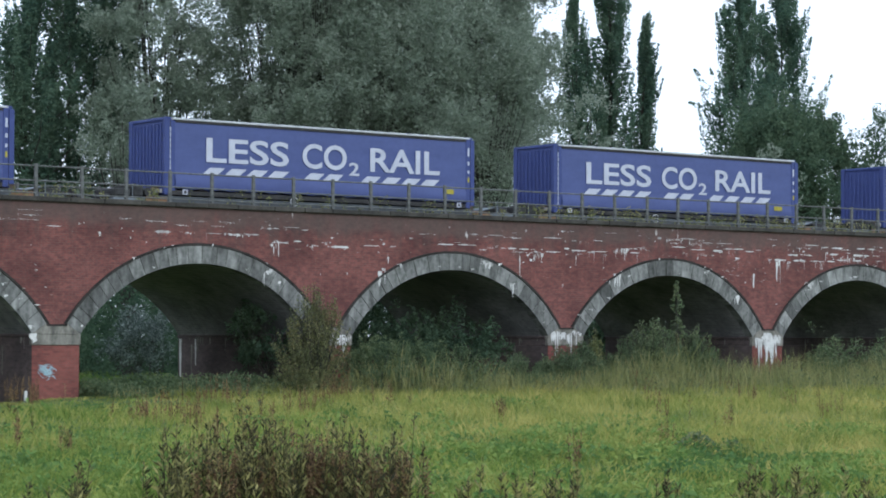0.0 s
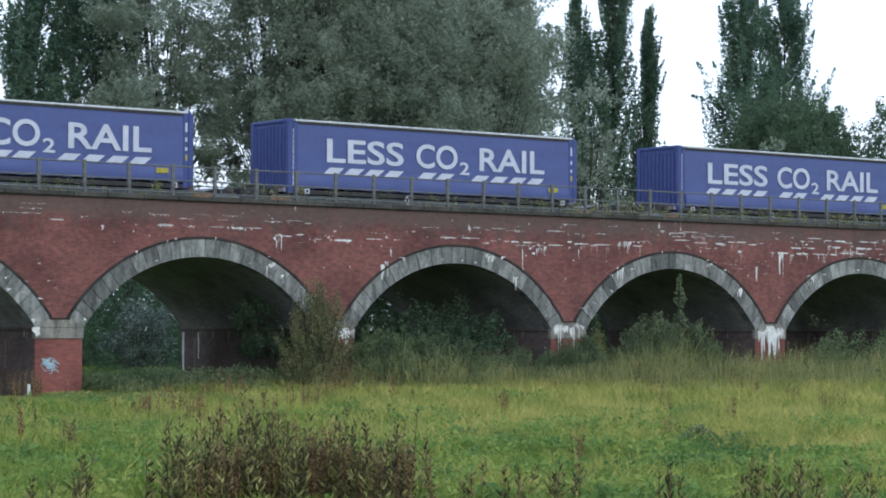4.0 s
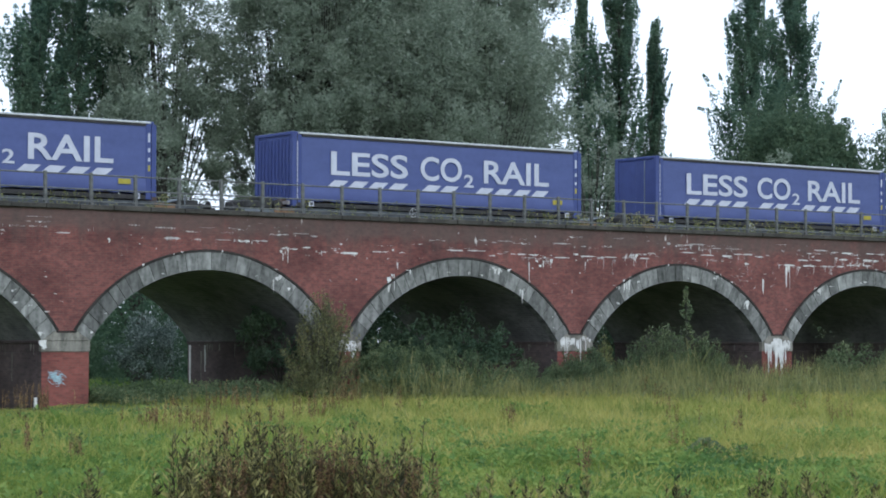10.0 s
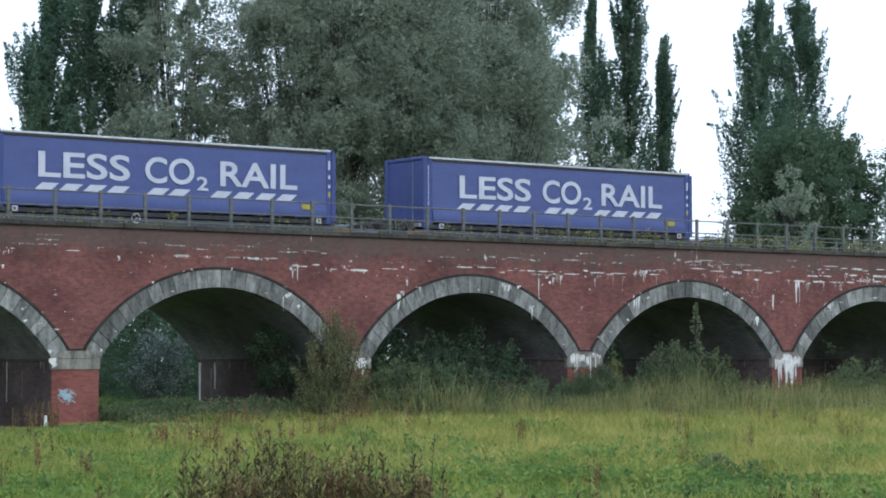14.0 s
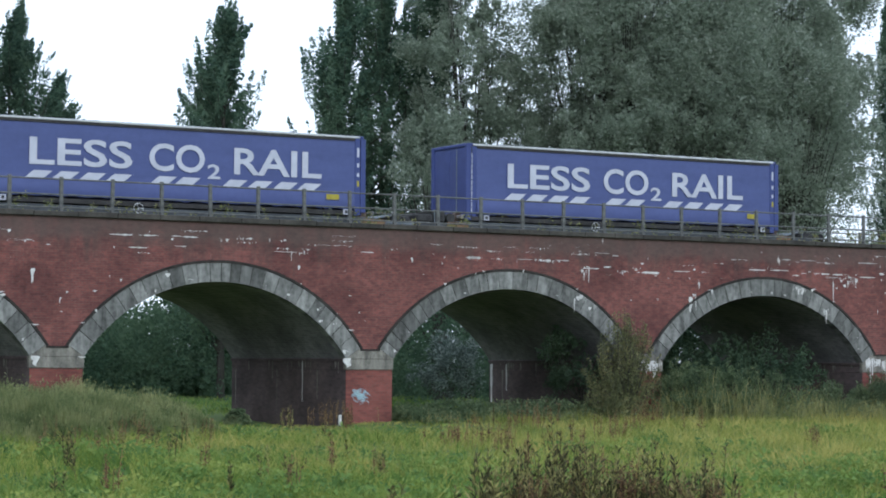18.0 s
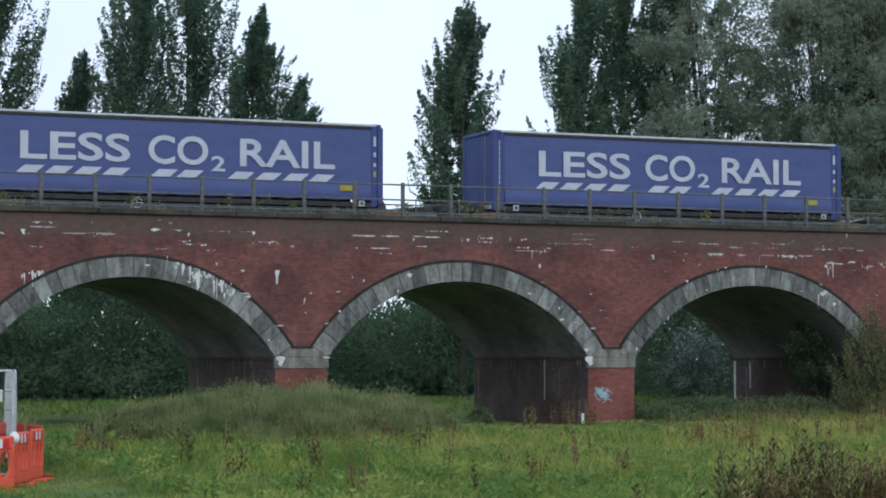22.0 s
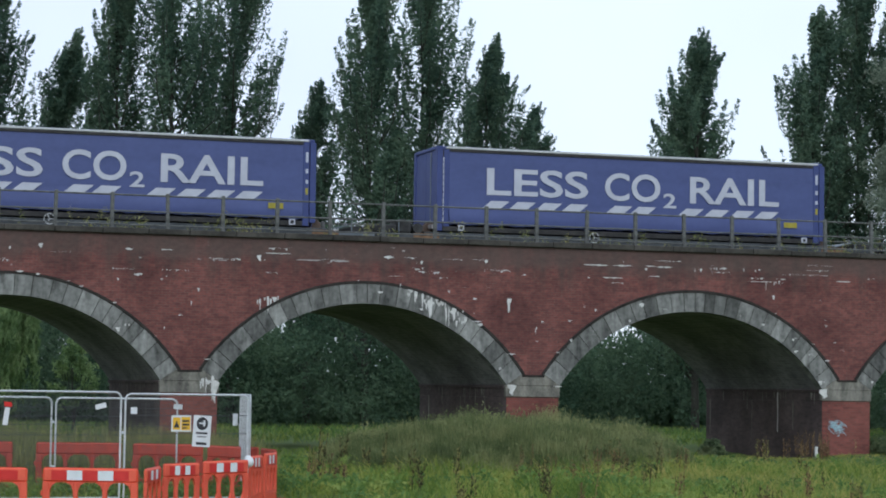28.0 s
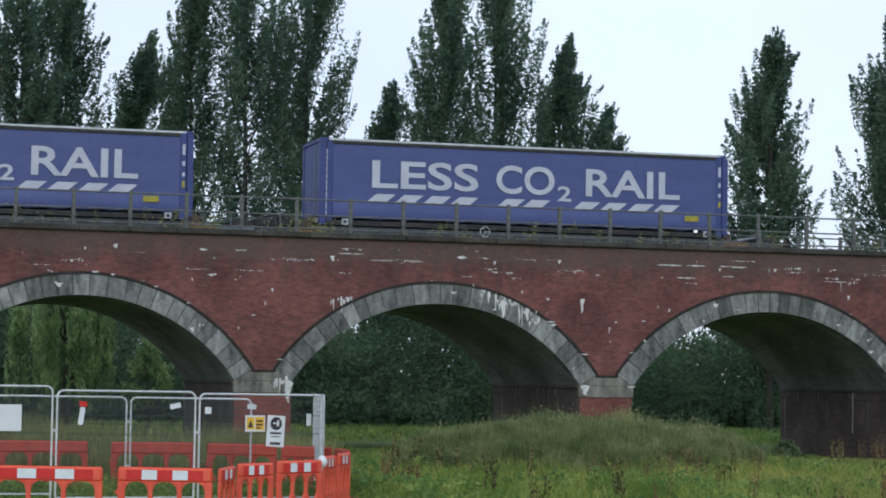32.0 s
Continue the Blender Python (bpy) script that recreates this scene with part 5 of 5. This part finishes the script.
def build_feather_shrub(x, y, top, r, stems, mat, seed, label, size=0.06, per=130):
    """A shrub of many thin rising stems, set with small leaves."""
    rng = np.random.default_rng(seed)
    g = float(ground_z(x, y))
    t = empty("shrub", label, "shrub", "shrubs along the viaduct", (x, y, g))
    h = top - g
    bm = bmesh.new()
    cs = []
    for _ in range(stems):
        a, k = rng.uniform(0, 2 * math.pi), rng.uniform() ** 0.7
        hh = h * (1 - 0.55 * k * k) * rng.uniform(0.72, 1.0)
        o = Vector((r * k * math.cos(a), 0.8 * r * k * math.sin(a), hh))
        m = Vector((o.x * 0.6, o.y * 0.6, hh * 0.5))
        add_tube(bm, (o.x * 0.12, o.y * 0.12, -0.05), m, 0.016, 0.011, 4)
        add_tube(bm, m, o, 0.011, 0.004, 4)
        f = rng.uniform(0.08, 1.0, per)
        base = np.where((f < 0.5)[:, None], np.array(m) * (f * 2)[:, None], np.array(m) + (np.array(o) - np.array(m)) * (f * 2 - 1)[:, None])
        cs.append(base + rng.normal(size=(per, 3)) * (0.045 + 0.11 * (1 - f))[:, None])
    part("stem", bm, BARK, t, "thin bare stems")
    part("crown", crown_mesh(np.concatenate(cs), size, mat, rng, -0.7), None, t, "feathery leaves")


build_feather_shrub(44.25, 66.0, 4.25, 1.6, 120, FEATHER, 41, "tall feathery olive-brown shrub in front of a pier")
build_feather_shrub(43.4, 65.6, 2.2, 1.2, 40, FEATHER, 42, "low feathery shrub at the foot of a pier")
build_feather_shrub(60.2, 66.3, 3.4, 1.5, 110, BUSH, 43, "green shrub before the arch")
build_feather_shrub(62.4, 66.3, 2.9, 1.4, 90, BUSH, 44, "green shrub before the arch")
build_feather_shrub(58.9, 66.2, 2.5, 1.2, 80, BUSH, 48, "green shrub before the arch")
build_feather_shrub(57.6, 66.6, 2.9, 0.6, 24, TALL, 45, "dry brown shrub beside a pier", 0.05)
build_feather_shrub(50.6, 66.0, 2.3, 1.6, 55, BUSH, 46, "low bramble before the arch")
build_feather_shrub(53.6, 66.2, 1.8, 1.4, 45, BUSH, 47, "low bramble before the arch")
build_feather_shrub(55.3, 65.9, 2.1, 1.3, 80, BUSH, 49, "low bramble hiding the foot of a pier")
build_feather_shrub(56.4, 66.0, 2.2, 1.1, 80, BUSH, 50, "low bramble hiding the foot of a pier")


def build_slim_sapling(x, y, top):
    rng = np.random.default_rng(5)
    g = float(ground_z(x, y))
    t = empty("slim_sapling", "slim leafy sapling standing above the shrubs", "sapling", at=(x, y, g))
    part("stem", tube([(0, 0, -0.1), (0.05, 0, 1.5), (0.1, 0, top - g)], 0.025), BARK, t)
    z = rng.uniform(0.8, top - g, 620)
    r = (0.3 + 0.14 * np.sin(6 * z)) * (1 - (z / (top - g)) ** 3) + 0.05
    a = rng.uniform(0, 6.28, 620)
    part("crown", crown_mesh(np.stack([r * rng.uniform(0, 1, 620) * np.cos(a) + 0.05, r * np.sin(a), z], 1), 0.09, BUSH, rng), None, t)


build_slim_sapling(61.7, 66.6, 4.5)


def build_willow(x, y, top, seed):
    rng = np.random.default_rng(seed)
    g = float(ground_z(x, y))
    t = empty("weeping_willow", "weeping willow with pale hanging branches behind the viaduct", "tree", at=(x, y, g))
    bm = bmesh.new()
    add_tube(bm, (0, 0, -0.2), (0.2, 0, top * 0.55), 0.3, 0.18, 8)
    cs = []
    for i in range(120):
        # strands hang in bunches with dark gaps between them
        a = (i % 9) * 0.698 + rng.normal() * 0.13
        r = (1.2 + 0.9 * math.sin(i % 9 * 2.1)) * 0.6 + 1.1 * rng.uniform(0.2, 1)
        z1 = top - 0.3 * r * r - rng.uniform(0, 0.8)
        z0 = rng.uniform(0.8, 3.6)
        p = Vector((r * math.cos(a), r * math.sin(a), z1))
        if i % 6 == 0:
            part("branch", tube([(0.2, 0, top * 0.5), tuple(p)], 0.035, 5), BARK, t)
        n = max(4, int((z1 - z0) * 40))
        zz = rng.uniform(z0, z1, n)
        cs.append(np.stack([p.x + 0.07 * rng.normal(size=n), p.y + 0.07 * rng.normal(size=n), zz], 1))
    part("trunk", bm, BARK, t)
    part("crown", crown_mesh(np.concatenate(cs), 0.19, WILLOW, rng, 2.2, slim=0.17), None, t, "curtain of hanging leaves")


build_willow(10.1, 88, 6.2, 3)


def build_woods():
    """The undergrowth that closes the view under the arches."""
    rng = np.random.default_rng(11)
    cs = []
    for i in range(3300):
        x = rng.uniform(-8, 62) if i % 4 else rng.uniform(62, 125)
        y = rng.uniform(103, 112) if x < 44 else rng.uniform(85, 108)
        if i % 2 == 0:
            y = rng.uniform(113, 120)
        top = 6.6 + 1.6 * math.sin(x * 0.31) + 1.2 * math.sin(x * 0.83 + 2)
        z = rng.uniform(0.2, min(6.8, max(2.5, top)))
        bearing = x / y * 105
        if 24.0 < bearing < 26.4 or 40.2 < bearing < 43.6:
            z = min(z, 4.0)
        r = rng.uniform(0.6, 1.4)
        d = rng.normal(size=(80, 3))
        d /= np.linalg.norm(d, axis=1, keepdims=True)
        cs.append(np.array([x, y, z + 0.25]) + d * r * rng.uniform(0.6, 1.05, (80, 1)))
    deep = []
    for i in range(3300):
        x, y = rng.uniform(-8, 66) if i < 2500 else rng.uniform(66, 130), rng.uniform(121, 126)
        bearing = x / y * 105
        d = rng.normal(size=(40, 3)) * 0.8
        deep.append(np.array([x, y, rng.uniform(0.3, 2.5 if i % 4 == 0 else 3.8 if 24.0 < bearing < 26.4 or 40.2 < bearing < 43.6 else 7.6)]) + d)
    ob = part("woodland", fast_quads("woodland", np.concatenate([leaves_at(np.concatenate(cs), 0.14, rng, tri=True), leaves_at(np.concatenate(deep), 0.34, rng, tri=True)]), THICKET))
    tagged(ob, "dark green woodland undergrowth behind the viaduct", "woodland", kind="stuff")


build_woods()


# ---- meadow ----
def polar(n, rng, a0, a1, d0, d1, power=0.3):
    a = np.radians(rng.uniform(a0, a1, n))
    u = rng.uniform(0, 1, n)
    p = power + 1
    d = (d0**p + u * (d1**p - d0**p)) ** (1 / p)
    return d * np.sin(a), d * np.cos(a)


def field(x, y, k, s):
    """A smooth wandering value between about 0 and 1."""
    return 0.5 + 0.17 * (np.sin(k * x + s) + np.sin(k * 1.31 * y + 2 * s + 0.7 * np.sin(k * x * 0.6)) + np.sin(k * 0.7 * (x + y) + 3 * s + np.sin(k * 0.9 * y)))


def blades(x, y, h, w, rng, tilt=0.35):
    n = len(x)
    z = ground_z(x, y) - 0.02
    a = rng.uniform(0, 2 * np.pi, n)
    base = np.stack([x, y, z], 1)
    side = np.stack([np.cos(a), np.sin(a), 0 * a], 1) * w[:, None]
    t = rng.normal(size=(n, 2)) * tilt * h[:, None]
    tip = base + np.stack([t[:, 0], t[:, 1], h], 1)
    mid = base + np.stack([t[:, 0] * 0.35, t[:, 1] * 0.35, h * 0.6], 1)
    return np.stack([base - side * 0.5, mid - side * 0.35, tip, mid + side * 0.45], 1)


def build_meadow():
    rng = np.random.default_rng(21)
    # rough grass
    x, y = polar(300000, rng, -6, 52, 24, 108, 0.2)
    k = (y < 67.2)
    x, y = x[k], y[k]
    f = field(x, y, 0.35, 1.0)
    tuft = np.clip(field(x, y, 2.3, 5.0) * 1.6 - 0.3, 0, 1)
    h = rng.uniform(0.2, 0.5, len(x)) * (0.22 + 0.6 * f + 0.85 * tuft)
    h *= 1 - 0.5 * np.clip((y - 54) / 8, 0, 1) * np.clip((42 - x) / 4, 0, 1)
    h *= np.where((x > 28.5) & (x < 37) & (y > 61), 0.5, 1.0) * np.where((x < 12.2) & (y > 36) & (y < 46), 0.45, 1.0)
    q = blades(x, y, h, rng.uniform(0.02, 0.04, len(x)), rng, 0.6)
    green = x + 5 * (field(x, y, 0.5, 3.0) - 0.5) * 4 + rng.normal(size=len(x)) * 2.5 < 25 - 0.12 * (y - 45)
    ob = part("meadow_grass", fast_quads("meadow_grass", q[~green], GRASS))
    tagged(ob, "rough yellow-green meadow grass", "grass", kind="stuff")
    ob = part("green_grass", fast_quads("green_grass", q[green], GREEN_GRASS))
    tagged(ob, "darker green meadow grass round the fenced plot", "grass", kind="stuff")
    # broad-leaved weeds in patches, thicker towards the fenced plot
    x, y = polar(48000, rng, -6, 52, 24, 80, 0.1)
    f = field(x, y, 0.55, 2.4)
    want = f + 0.35 * np.clip((30 - x) / 18, -0.6, 1) + 0.25 * np.clip((40 - y) / 10, -1, 0.6) > 0.52 + 0.2 * rng.uniform(-1, 1, len(x))
    az, d = np.degrees(np.arctan2(x, y)), np.hypot(x, y)
    want |= (np.abs(az - 40.2) < 3.6 + rng.normal(size=len(x)) * 0.5) & (np.abs(d - 53 - 3 * np.sin(az * 1.1)) < 4 + rng.normal(size=len(x)) * 1.2)
    hollow = field(x, y, 1.7, 1.2) + 0.25 * field(x, y, 4.1, 0.3) < 0.42
    k = want & (y < 62) & ~hollow & ~((x < 12) & (y > 37.5) & (y < 46))
    x, y = x[k][:14000], y[k][:14000]
    m = 12
    lift = rng.uniform(0.1, 0.34, len(x)) * (0.5 + field(x, y, 1.1, 0.3))
    o = rng.normal(size=(len(x), m, 3))
    o /= np.linalg.norm(o, axis=2, keepdims=True)
    o *= (rng.uniform(0.08, 0.24, len(x)))[:, None, None] * np.array([1.2, 1.2, 0.7])
    c = np.stack([x, y, ground_z(x, y) + lift], 1)[:, None, :] + o
    ob = part("lush_weeds", fast_quads("lush_weeds", leaves_at(c.reshape(-1, 3), 0.09, rng, tri=True), LUSH))
    tagged(ob, "lush green broad-leaved weeds in the meadow", "weeds", kind="stuff")
    # grass seen through the arches
    x, y = rng.uniform(-10, 60, 16000), rng.uniform(77, 106, 16000)
    ob = part("far_grass", fast_quads("far_grass", blades(x, y, rng.uniform(0.15, 0.4, len(x)), rng.uniform(0.05, 0.09, len(x)), rng, 0.6), LUSH))
    tagged(ob, "green grass behind the viaduct", "grass", kind="stuff")
    # tall grass along the wall
    n = 60000
    x = rng.uniform(36.3, 100, n)
    y = 67.3 - np.abs(rng.normal(size=n)) * (0.9 + 2.4 * np.clip((x - 42) / 14, 0, 1)) * (0.35 + 1.3 * field(x, 0 * x, 0.9, 1.4)) * rng.uniform(0.5, 1.3, n)
    h = rng.uniform(0.5, 1.15, n) * (0.45 + 0.75 * field(x, y, 0.6, 4.0)) * np.clip((x - 32) / 12, 0.45, 1.15)
    h *= (1 + 0.2 * np.clip((x - 48) / 8, 0, 1)) * (0.5 + 0.9 * np.clip(field(x, y, 1.6, 0.9), 0, 1.1))
    k = rng.uniform(0, 1, n) < 0.5
    tops = np.stack([x, y, ground_z(x, y) + h * rng.uniform(0.2, 1.0, n)], 1)[k]
    ex, ey = rng.uniform(36.2, 45, 13000), rng.uniform(66.6, 69.0, 13000)
    eh = rng.uniform(0.1, 1.0, 13000) ** 0.9 * (0.2 + 0.75 * field(ex, ey, 1.5, 0.2))
    tops = np.concatenate([tops, np.stack([ex, ey, ground_z(ex, ey) + eh], 1)])
    ob = part("foot_scrub", fast_quads("foot_scrub", leaves_at(tops + rng.normal(size=tops.shape) * 0.06, 0.07, rng, tri=True), BUSH))
    tagged(ob, "dark scrub and brambles among the tall grass", "scrub", kind="stuff")
    some = rng.uniform(0, 1, n) < np.clip((x - 38) / 32, 0.1, 0.5)
    x, y, h = x[some], y[some], h[some] * 1.1
    n = len(x)
    ob = part("tall_grass", fast_quads("tall_grass", blades(x, y, h, rng.uniform(0.015, 0.035, n), rng, 0.25), TALL))
    tagged(ob, "tall dry grass and scrub along the viaduct's foot", "tall grass", kind="stuff")
    # tall grass behind the fenced plot
    n = 19000
    x, y = rng.uniform(0.5, 12.6, n), rng.uniform(51.5, 60, n)
    ob = part("plot_grass", fast_quads("plot_grass", blades(x, y, rng.uniform(0.6, 1.3, n) * (0.5 + 0.75 * field(x, y, 1.1, 2.0)), rng.uniform(0.015, 0.035, n), rng, 0.2), TALL))
    tagged(ob, "tall dry grass behind the fenced plot", "tall grass", kind="stuff")
    # the mound of nettles before one pier
    n = 46000
    r, a = np.sqrt(rng.uniform(0, 1, n)), rng.uniform(0, 2 * np.pi, n)
    x, y = 20.6 + 5.2 * r * np.cos(a), 59.0 + 4.6 * r * np.sin(a)
    h = (0.35 + 1.2 * (1 - r**4)) * rng.uniform(0.7, 1.0, n) * (0.85 + 0.25 * field(x, y, 1.3, 0.4))
    h *= 0.78 + 0.35 * np.clip(field(x, y, 3.1, 2.0), 0.1, 1.05)
    tops = np.stack([x, y, ground_z(x, y) + h * rng.uniform(0.6, 1.08, n)], 1)[::2]
    quads = np.concatenate([blades(x, y, h, rng.uniform(0.025, 0.05, n), rng, 0.12), leaves_at(tops + rng.normal(size=tops.shape) * 0.05, 0.07, rng, -1.4, 0.2)])
    ob = part("nettle_mound", fast_quads("nettle_mound", quads, NETTLE))
    tagged(ob, "mound of tall pale nettles and grasses before a pier", "tall weeds", kind="stuff")


build_meadow()


def build_stalks(name, label, places, low, high, mat, seed, leaf=0.12, per=26, wide=0.13, spread=0.01, rise=0.75, start=0.3):
    """Upright weeds: thin stems with narrow leaves or seeds rising from their length."""
    rng = np.random.default_rng(seed)
    quads = []
    for x, y in places:
        g = float(ground_z(x, y))
        h = rng.uniform(low, high)
        for s in range(rng.integers(1, 4)):
            tx, ty = rng.normal(size=2) * 0.07 * h
            ox, oy = rng.normal(size=2) * 0.08
            hh = h * rng.uniform(0.75, 1.0)
            for ang in (0, 1.57):
                w = np.array([math.cos(ang), math.sin(ang), 0]) * 0.011
                p0, p1 = np.array([x + ox, y + oy, g]), np.array([x + ox + tx, y + oy + ty, g + hh])
                quads.append(np.stack([p0 - w, p0 + w, p1 + w * 0.4, p1 - w * 0.4])[None])
            t = rng.uniform(start, 1.0, per)
            c = np.stack([x + ox + tx * t + rng.normal(size=per) * spread, y + oy + ty * t + rng.normal(size=per) * spread, g + hh * t], 1)
            a = rng.uniform(0, 2 * np.pi, per)
            out = np.sqrt(1 - rise * rise)
            u = np.stack([out * np.cos(a), out * np.sin(a), np.full(per, rise)], 1) + rng.normal(size=(per, 3)) * 0.12
            length = (leaf * rng.uniform(0.6, 1.3, per) * (1.15 - 0.55 * t))[:, None]
            v = np.cross(u, rng.normal(size=(per, 3)))
            v /= np.linalg.norm(v, axis=1, keepdims=True) + 1e-9
            half = v * length * wide
            quads.append(np.stack([c, c + u * length * 0.45 + half, c + u * length, c + u * length * 0.45 - half], 1))
    ob = part(name, fast_quads(name, np.concatenate(quads), mat))
    return tagged(ob, label, "weeds", kind="stuff")


def build_weeds():
    rng = np.random.default_rng(33)

    def at(az, d):
        return d * math.sin(radians(az)), d * math.cos(radians(az))

    def patches(spots, n, wide):
        return [at(rng.normal(a, wide), rng.normal(d, 0.6)) for a, d in spots for _ in range(n)]

    seeds = patches([(31.4, 33.5), (32.2, 34.0), (33.0, 33.2), (33.8, 34.3), (34.6, 33.6), (35.3, 33.8), (36.0, 34.0)], 10, 0.3)
    build_stalks("dock_clump", "clump of tall red-brown dock gone to seed", seeds, 0.95, 1.42, DOCK, 1, 0.055, 120, 0.35, 0.03, 0.6, 0.2)
    tops = patches([(30.5, 33), (30.9, 34), (31.9, 33.5), (32.6, 34), (33.3, 33), (33.9, 34.2), (34.9, 33.6), (36.0, 33)], 12, 0.3)
    build_stalks("willowherb_clump", "tall dark willowherb stems among the dock", tops, 1.15, 1.75, WEED, 2, 0.16, 34, 0.13)
    single = patches([(32.25, 34.2)], 3, 0.06)
    build_stalks("tall_willowherb", "tallest willowherb stem above the dock", single, 1.95, 2.1, WEED, 6, 0.15, 34, 0.14)
    wide = patches([(27.0, 32), (27.7, 32.5), (28.2, 32), (37.8, 33), (38.6, 32.5), (39.5, 33), (40.2, 33.5), (42.6, 32), (44.4, 33), (45.0, 33), (45.8, 32.5), (46.6, 33), (47.3, 33)], 3, 0.25)
    build_stalks("scattered_willowherb", "scattered dark willowherb stems in the meadow", wide, 0.7, 1.2, WEED, 3, 0.15, 28, 0.14)
    spots = [(rng.uniform(5, 50), rng.uniform(40, 84)) for _ in range(30)]
    red = [(x, y) for x, y in patches(spots, 3, 0.25) if y < 65 and not (x < 13.5 and 40 < y)]
    red += [(rng.normal(33.0, 0.8), rng.normal(65.4, 0.5)) for _ in range(18)] + [(rng.normal(38.4, 0.7), rng.normal(62.6, 0.4)) for _ in range(14)]
    for x, y, k, w in ((30.8, 52.9, 20, 0.9), (42.6, 62.4, 12, 0.4), (36.6, 55.1, 8, 0.5), (39.7, 49.8, 6, 0.3), (42.8, 44.1, 4, 0.2), (50.5, 47.9, 5, 0.3), (57.0, 64.5, 16, 1.2), (60.5, 64.0, 12, 1.2), (56.9, 57.4, 6, 0.4), (26.6, 41.6, 14, 0.8), (31.5, 50.3, 8, 0.8), (13.3, 50.4, 8, 0.3), (18.6, 50.0, 5, 0.6), (23.1, 55.0, 10, 1.2)):
        red += [(rng.normal(x, w), rng.normal(y, 0.5 * w)) for _ in range(k)]
    build_stalks("scattered_dock", "scattered red-brown dock stalks in the meadow", red, 0.5, 1.05, DOCK, 4, 0.07, 26, 0.25, 0.03)
    far = [at(rng.uniform(14, 28), rng.uniform(40, 62)) for _ in range(40)]
    far = [(x, y) for x, y in far if y < 62 and not (x < 13.5 and 40 < y)]
    build_stalks("meadow_willowherb", "single dark willowherb stems in the meadow", far, 0.6, 1.2, WEED, 8, 0.14, 24, 0.14)


build_weeds()


def build_leaf_clump(x, y, r, h, seed):
    rng = np.random.default_rng(seed)
    n = 1500
    a, q = rng.uniform(0, 2 * np.pi, n), np.sqrt(rng.uniform(0, 1, n))
    px, py = x + r * q * np.cos(a), y + r * 0.8 * q * np.sin(a)
    z = ground_z(px, py) + h * rng.uniform(0.1, 1, n) * (1.15 - q * q)
    ob = part("weed_clump", fast_quads("weed_clump", leaves_at(np.stack([px, py, z], 1), 0.11, rng), BUSH))
    tagged(ob, "dark green clump of broad dock leaves in the meadow", "weeds", kind="stuff")


build_leaf_clump(34.7, 36.8, 0.62, 0.5, 5)
build_leaf_clump(35.9, 36.9, 0.4, 0.3, 6)
build_leaf_clump(30.9, 68.4, 0.55, 0.55, 8)
build_leaf_clump(14.2, 32.5, 0.4, 0.4, 7)


def build_parapet_weeds():
    """Small weeds rooted in the ballast behind the handrail."""
    rng = np.random.default_rng(77)
    quads = []
    for x0, x1, n in ((57, 75, 110), (50, 57, 14), (10.5, 12.5, 14), (14.5, 16.5, 10), (19, 21, 6), (27, 35, 8), (6, 90, 150)):
        for _ in range(n):
            x, y, h = rng.uniform(x0, x1), FRONT + rng.uniform(0.5, 0.9), rng.uniform(0.2, 0.75)
            c = np.stack([x + rng.normal(size=26) * 0.09, y + rng.normal(size=26) * 0.06, TOP + 0.08 + h * rng.uniform(0, 1, 26)], 1)
            quads.append(leaves_at(c, 0.09, rng, -0.8, 0.2))
    ob = part("parapet_weeds", fast_quads("parapet_weeds", np.concatenate(quads), TALL))
    tagged(ob, "dry yellow-green weeds growing along the parapet", "weeds", kind="stuff")


build_parapet_weeds()


# ---- motion of the train: metres gone towards lower x ----
GONE = [(0, 0.00), (1, 3.12), (2, 6.24), (3, 9.36), (3.5, 10.91), (5.5, 17.22), (6, 18.79), (7, 22.02), (8, 25.21), (9, 28.39), (10, 31.58), (11, 34.82), (12, 37.91), (13, 41.05), (13.5, 42.39), (15.5, 47.76), (16, 49.15), (17, 51.84), (18, 54.40), (19, 56.76), (20, 58.79), (21, 60.69), (22, 62.53), (23, 64.38), (24, 66.24), (25, 68.01), (26, 69.66), (26.5, 70.40), (28.5, 73.32), (29, 74.07), (30, 75.62), (31, 77.21), (32, 78.75)]


# the couplings close up while the train slows: what the leading wagons have gone beyond the others
SLACK = [(0, 0.0), (2, 0.01), (3.5, 0.06), (5.5, 0.15), (6, 0.18), (8, 0.24), (11, 0.26), (32, 0.26)]


def motions():
    lead = {STARTS[0], STARTS[1], STARTS[2]}
    for ob, (x, y, z) in TRAIN:
        more = [float(np.interp(t, *zip(*SLACK))) if x in lead else 0.0 for t, _ in GONE]
        walk(ob, [(t, pose(x - s - m, y, z)) for (t, s), m in zip(GONE, more)])
    # wheels roll without slipping; they turn less than 90 degrees from row to row
    ts, ss = [t for t, _ in GONE], [s for _, s in GONE]
    rows = [(t, float(np.interp(t, ts, ss))) for t in np.arange(0, 32.01, 0.1334)]
    for wh in WHEELS:
        x, y, z = wh.location
        walk(wh, [(min(t, 32.0), pose(x, y, z, 0, math.degrees(-s / 0.3), 0)) for t, s in rows])


motions()
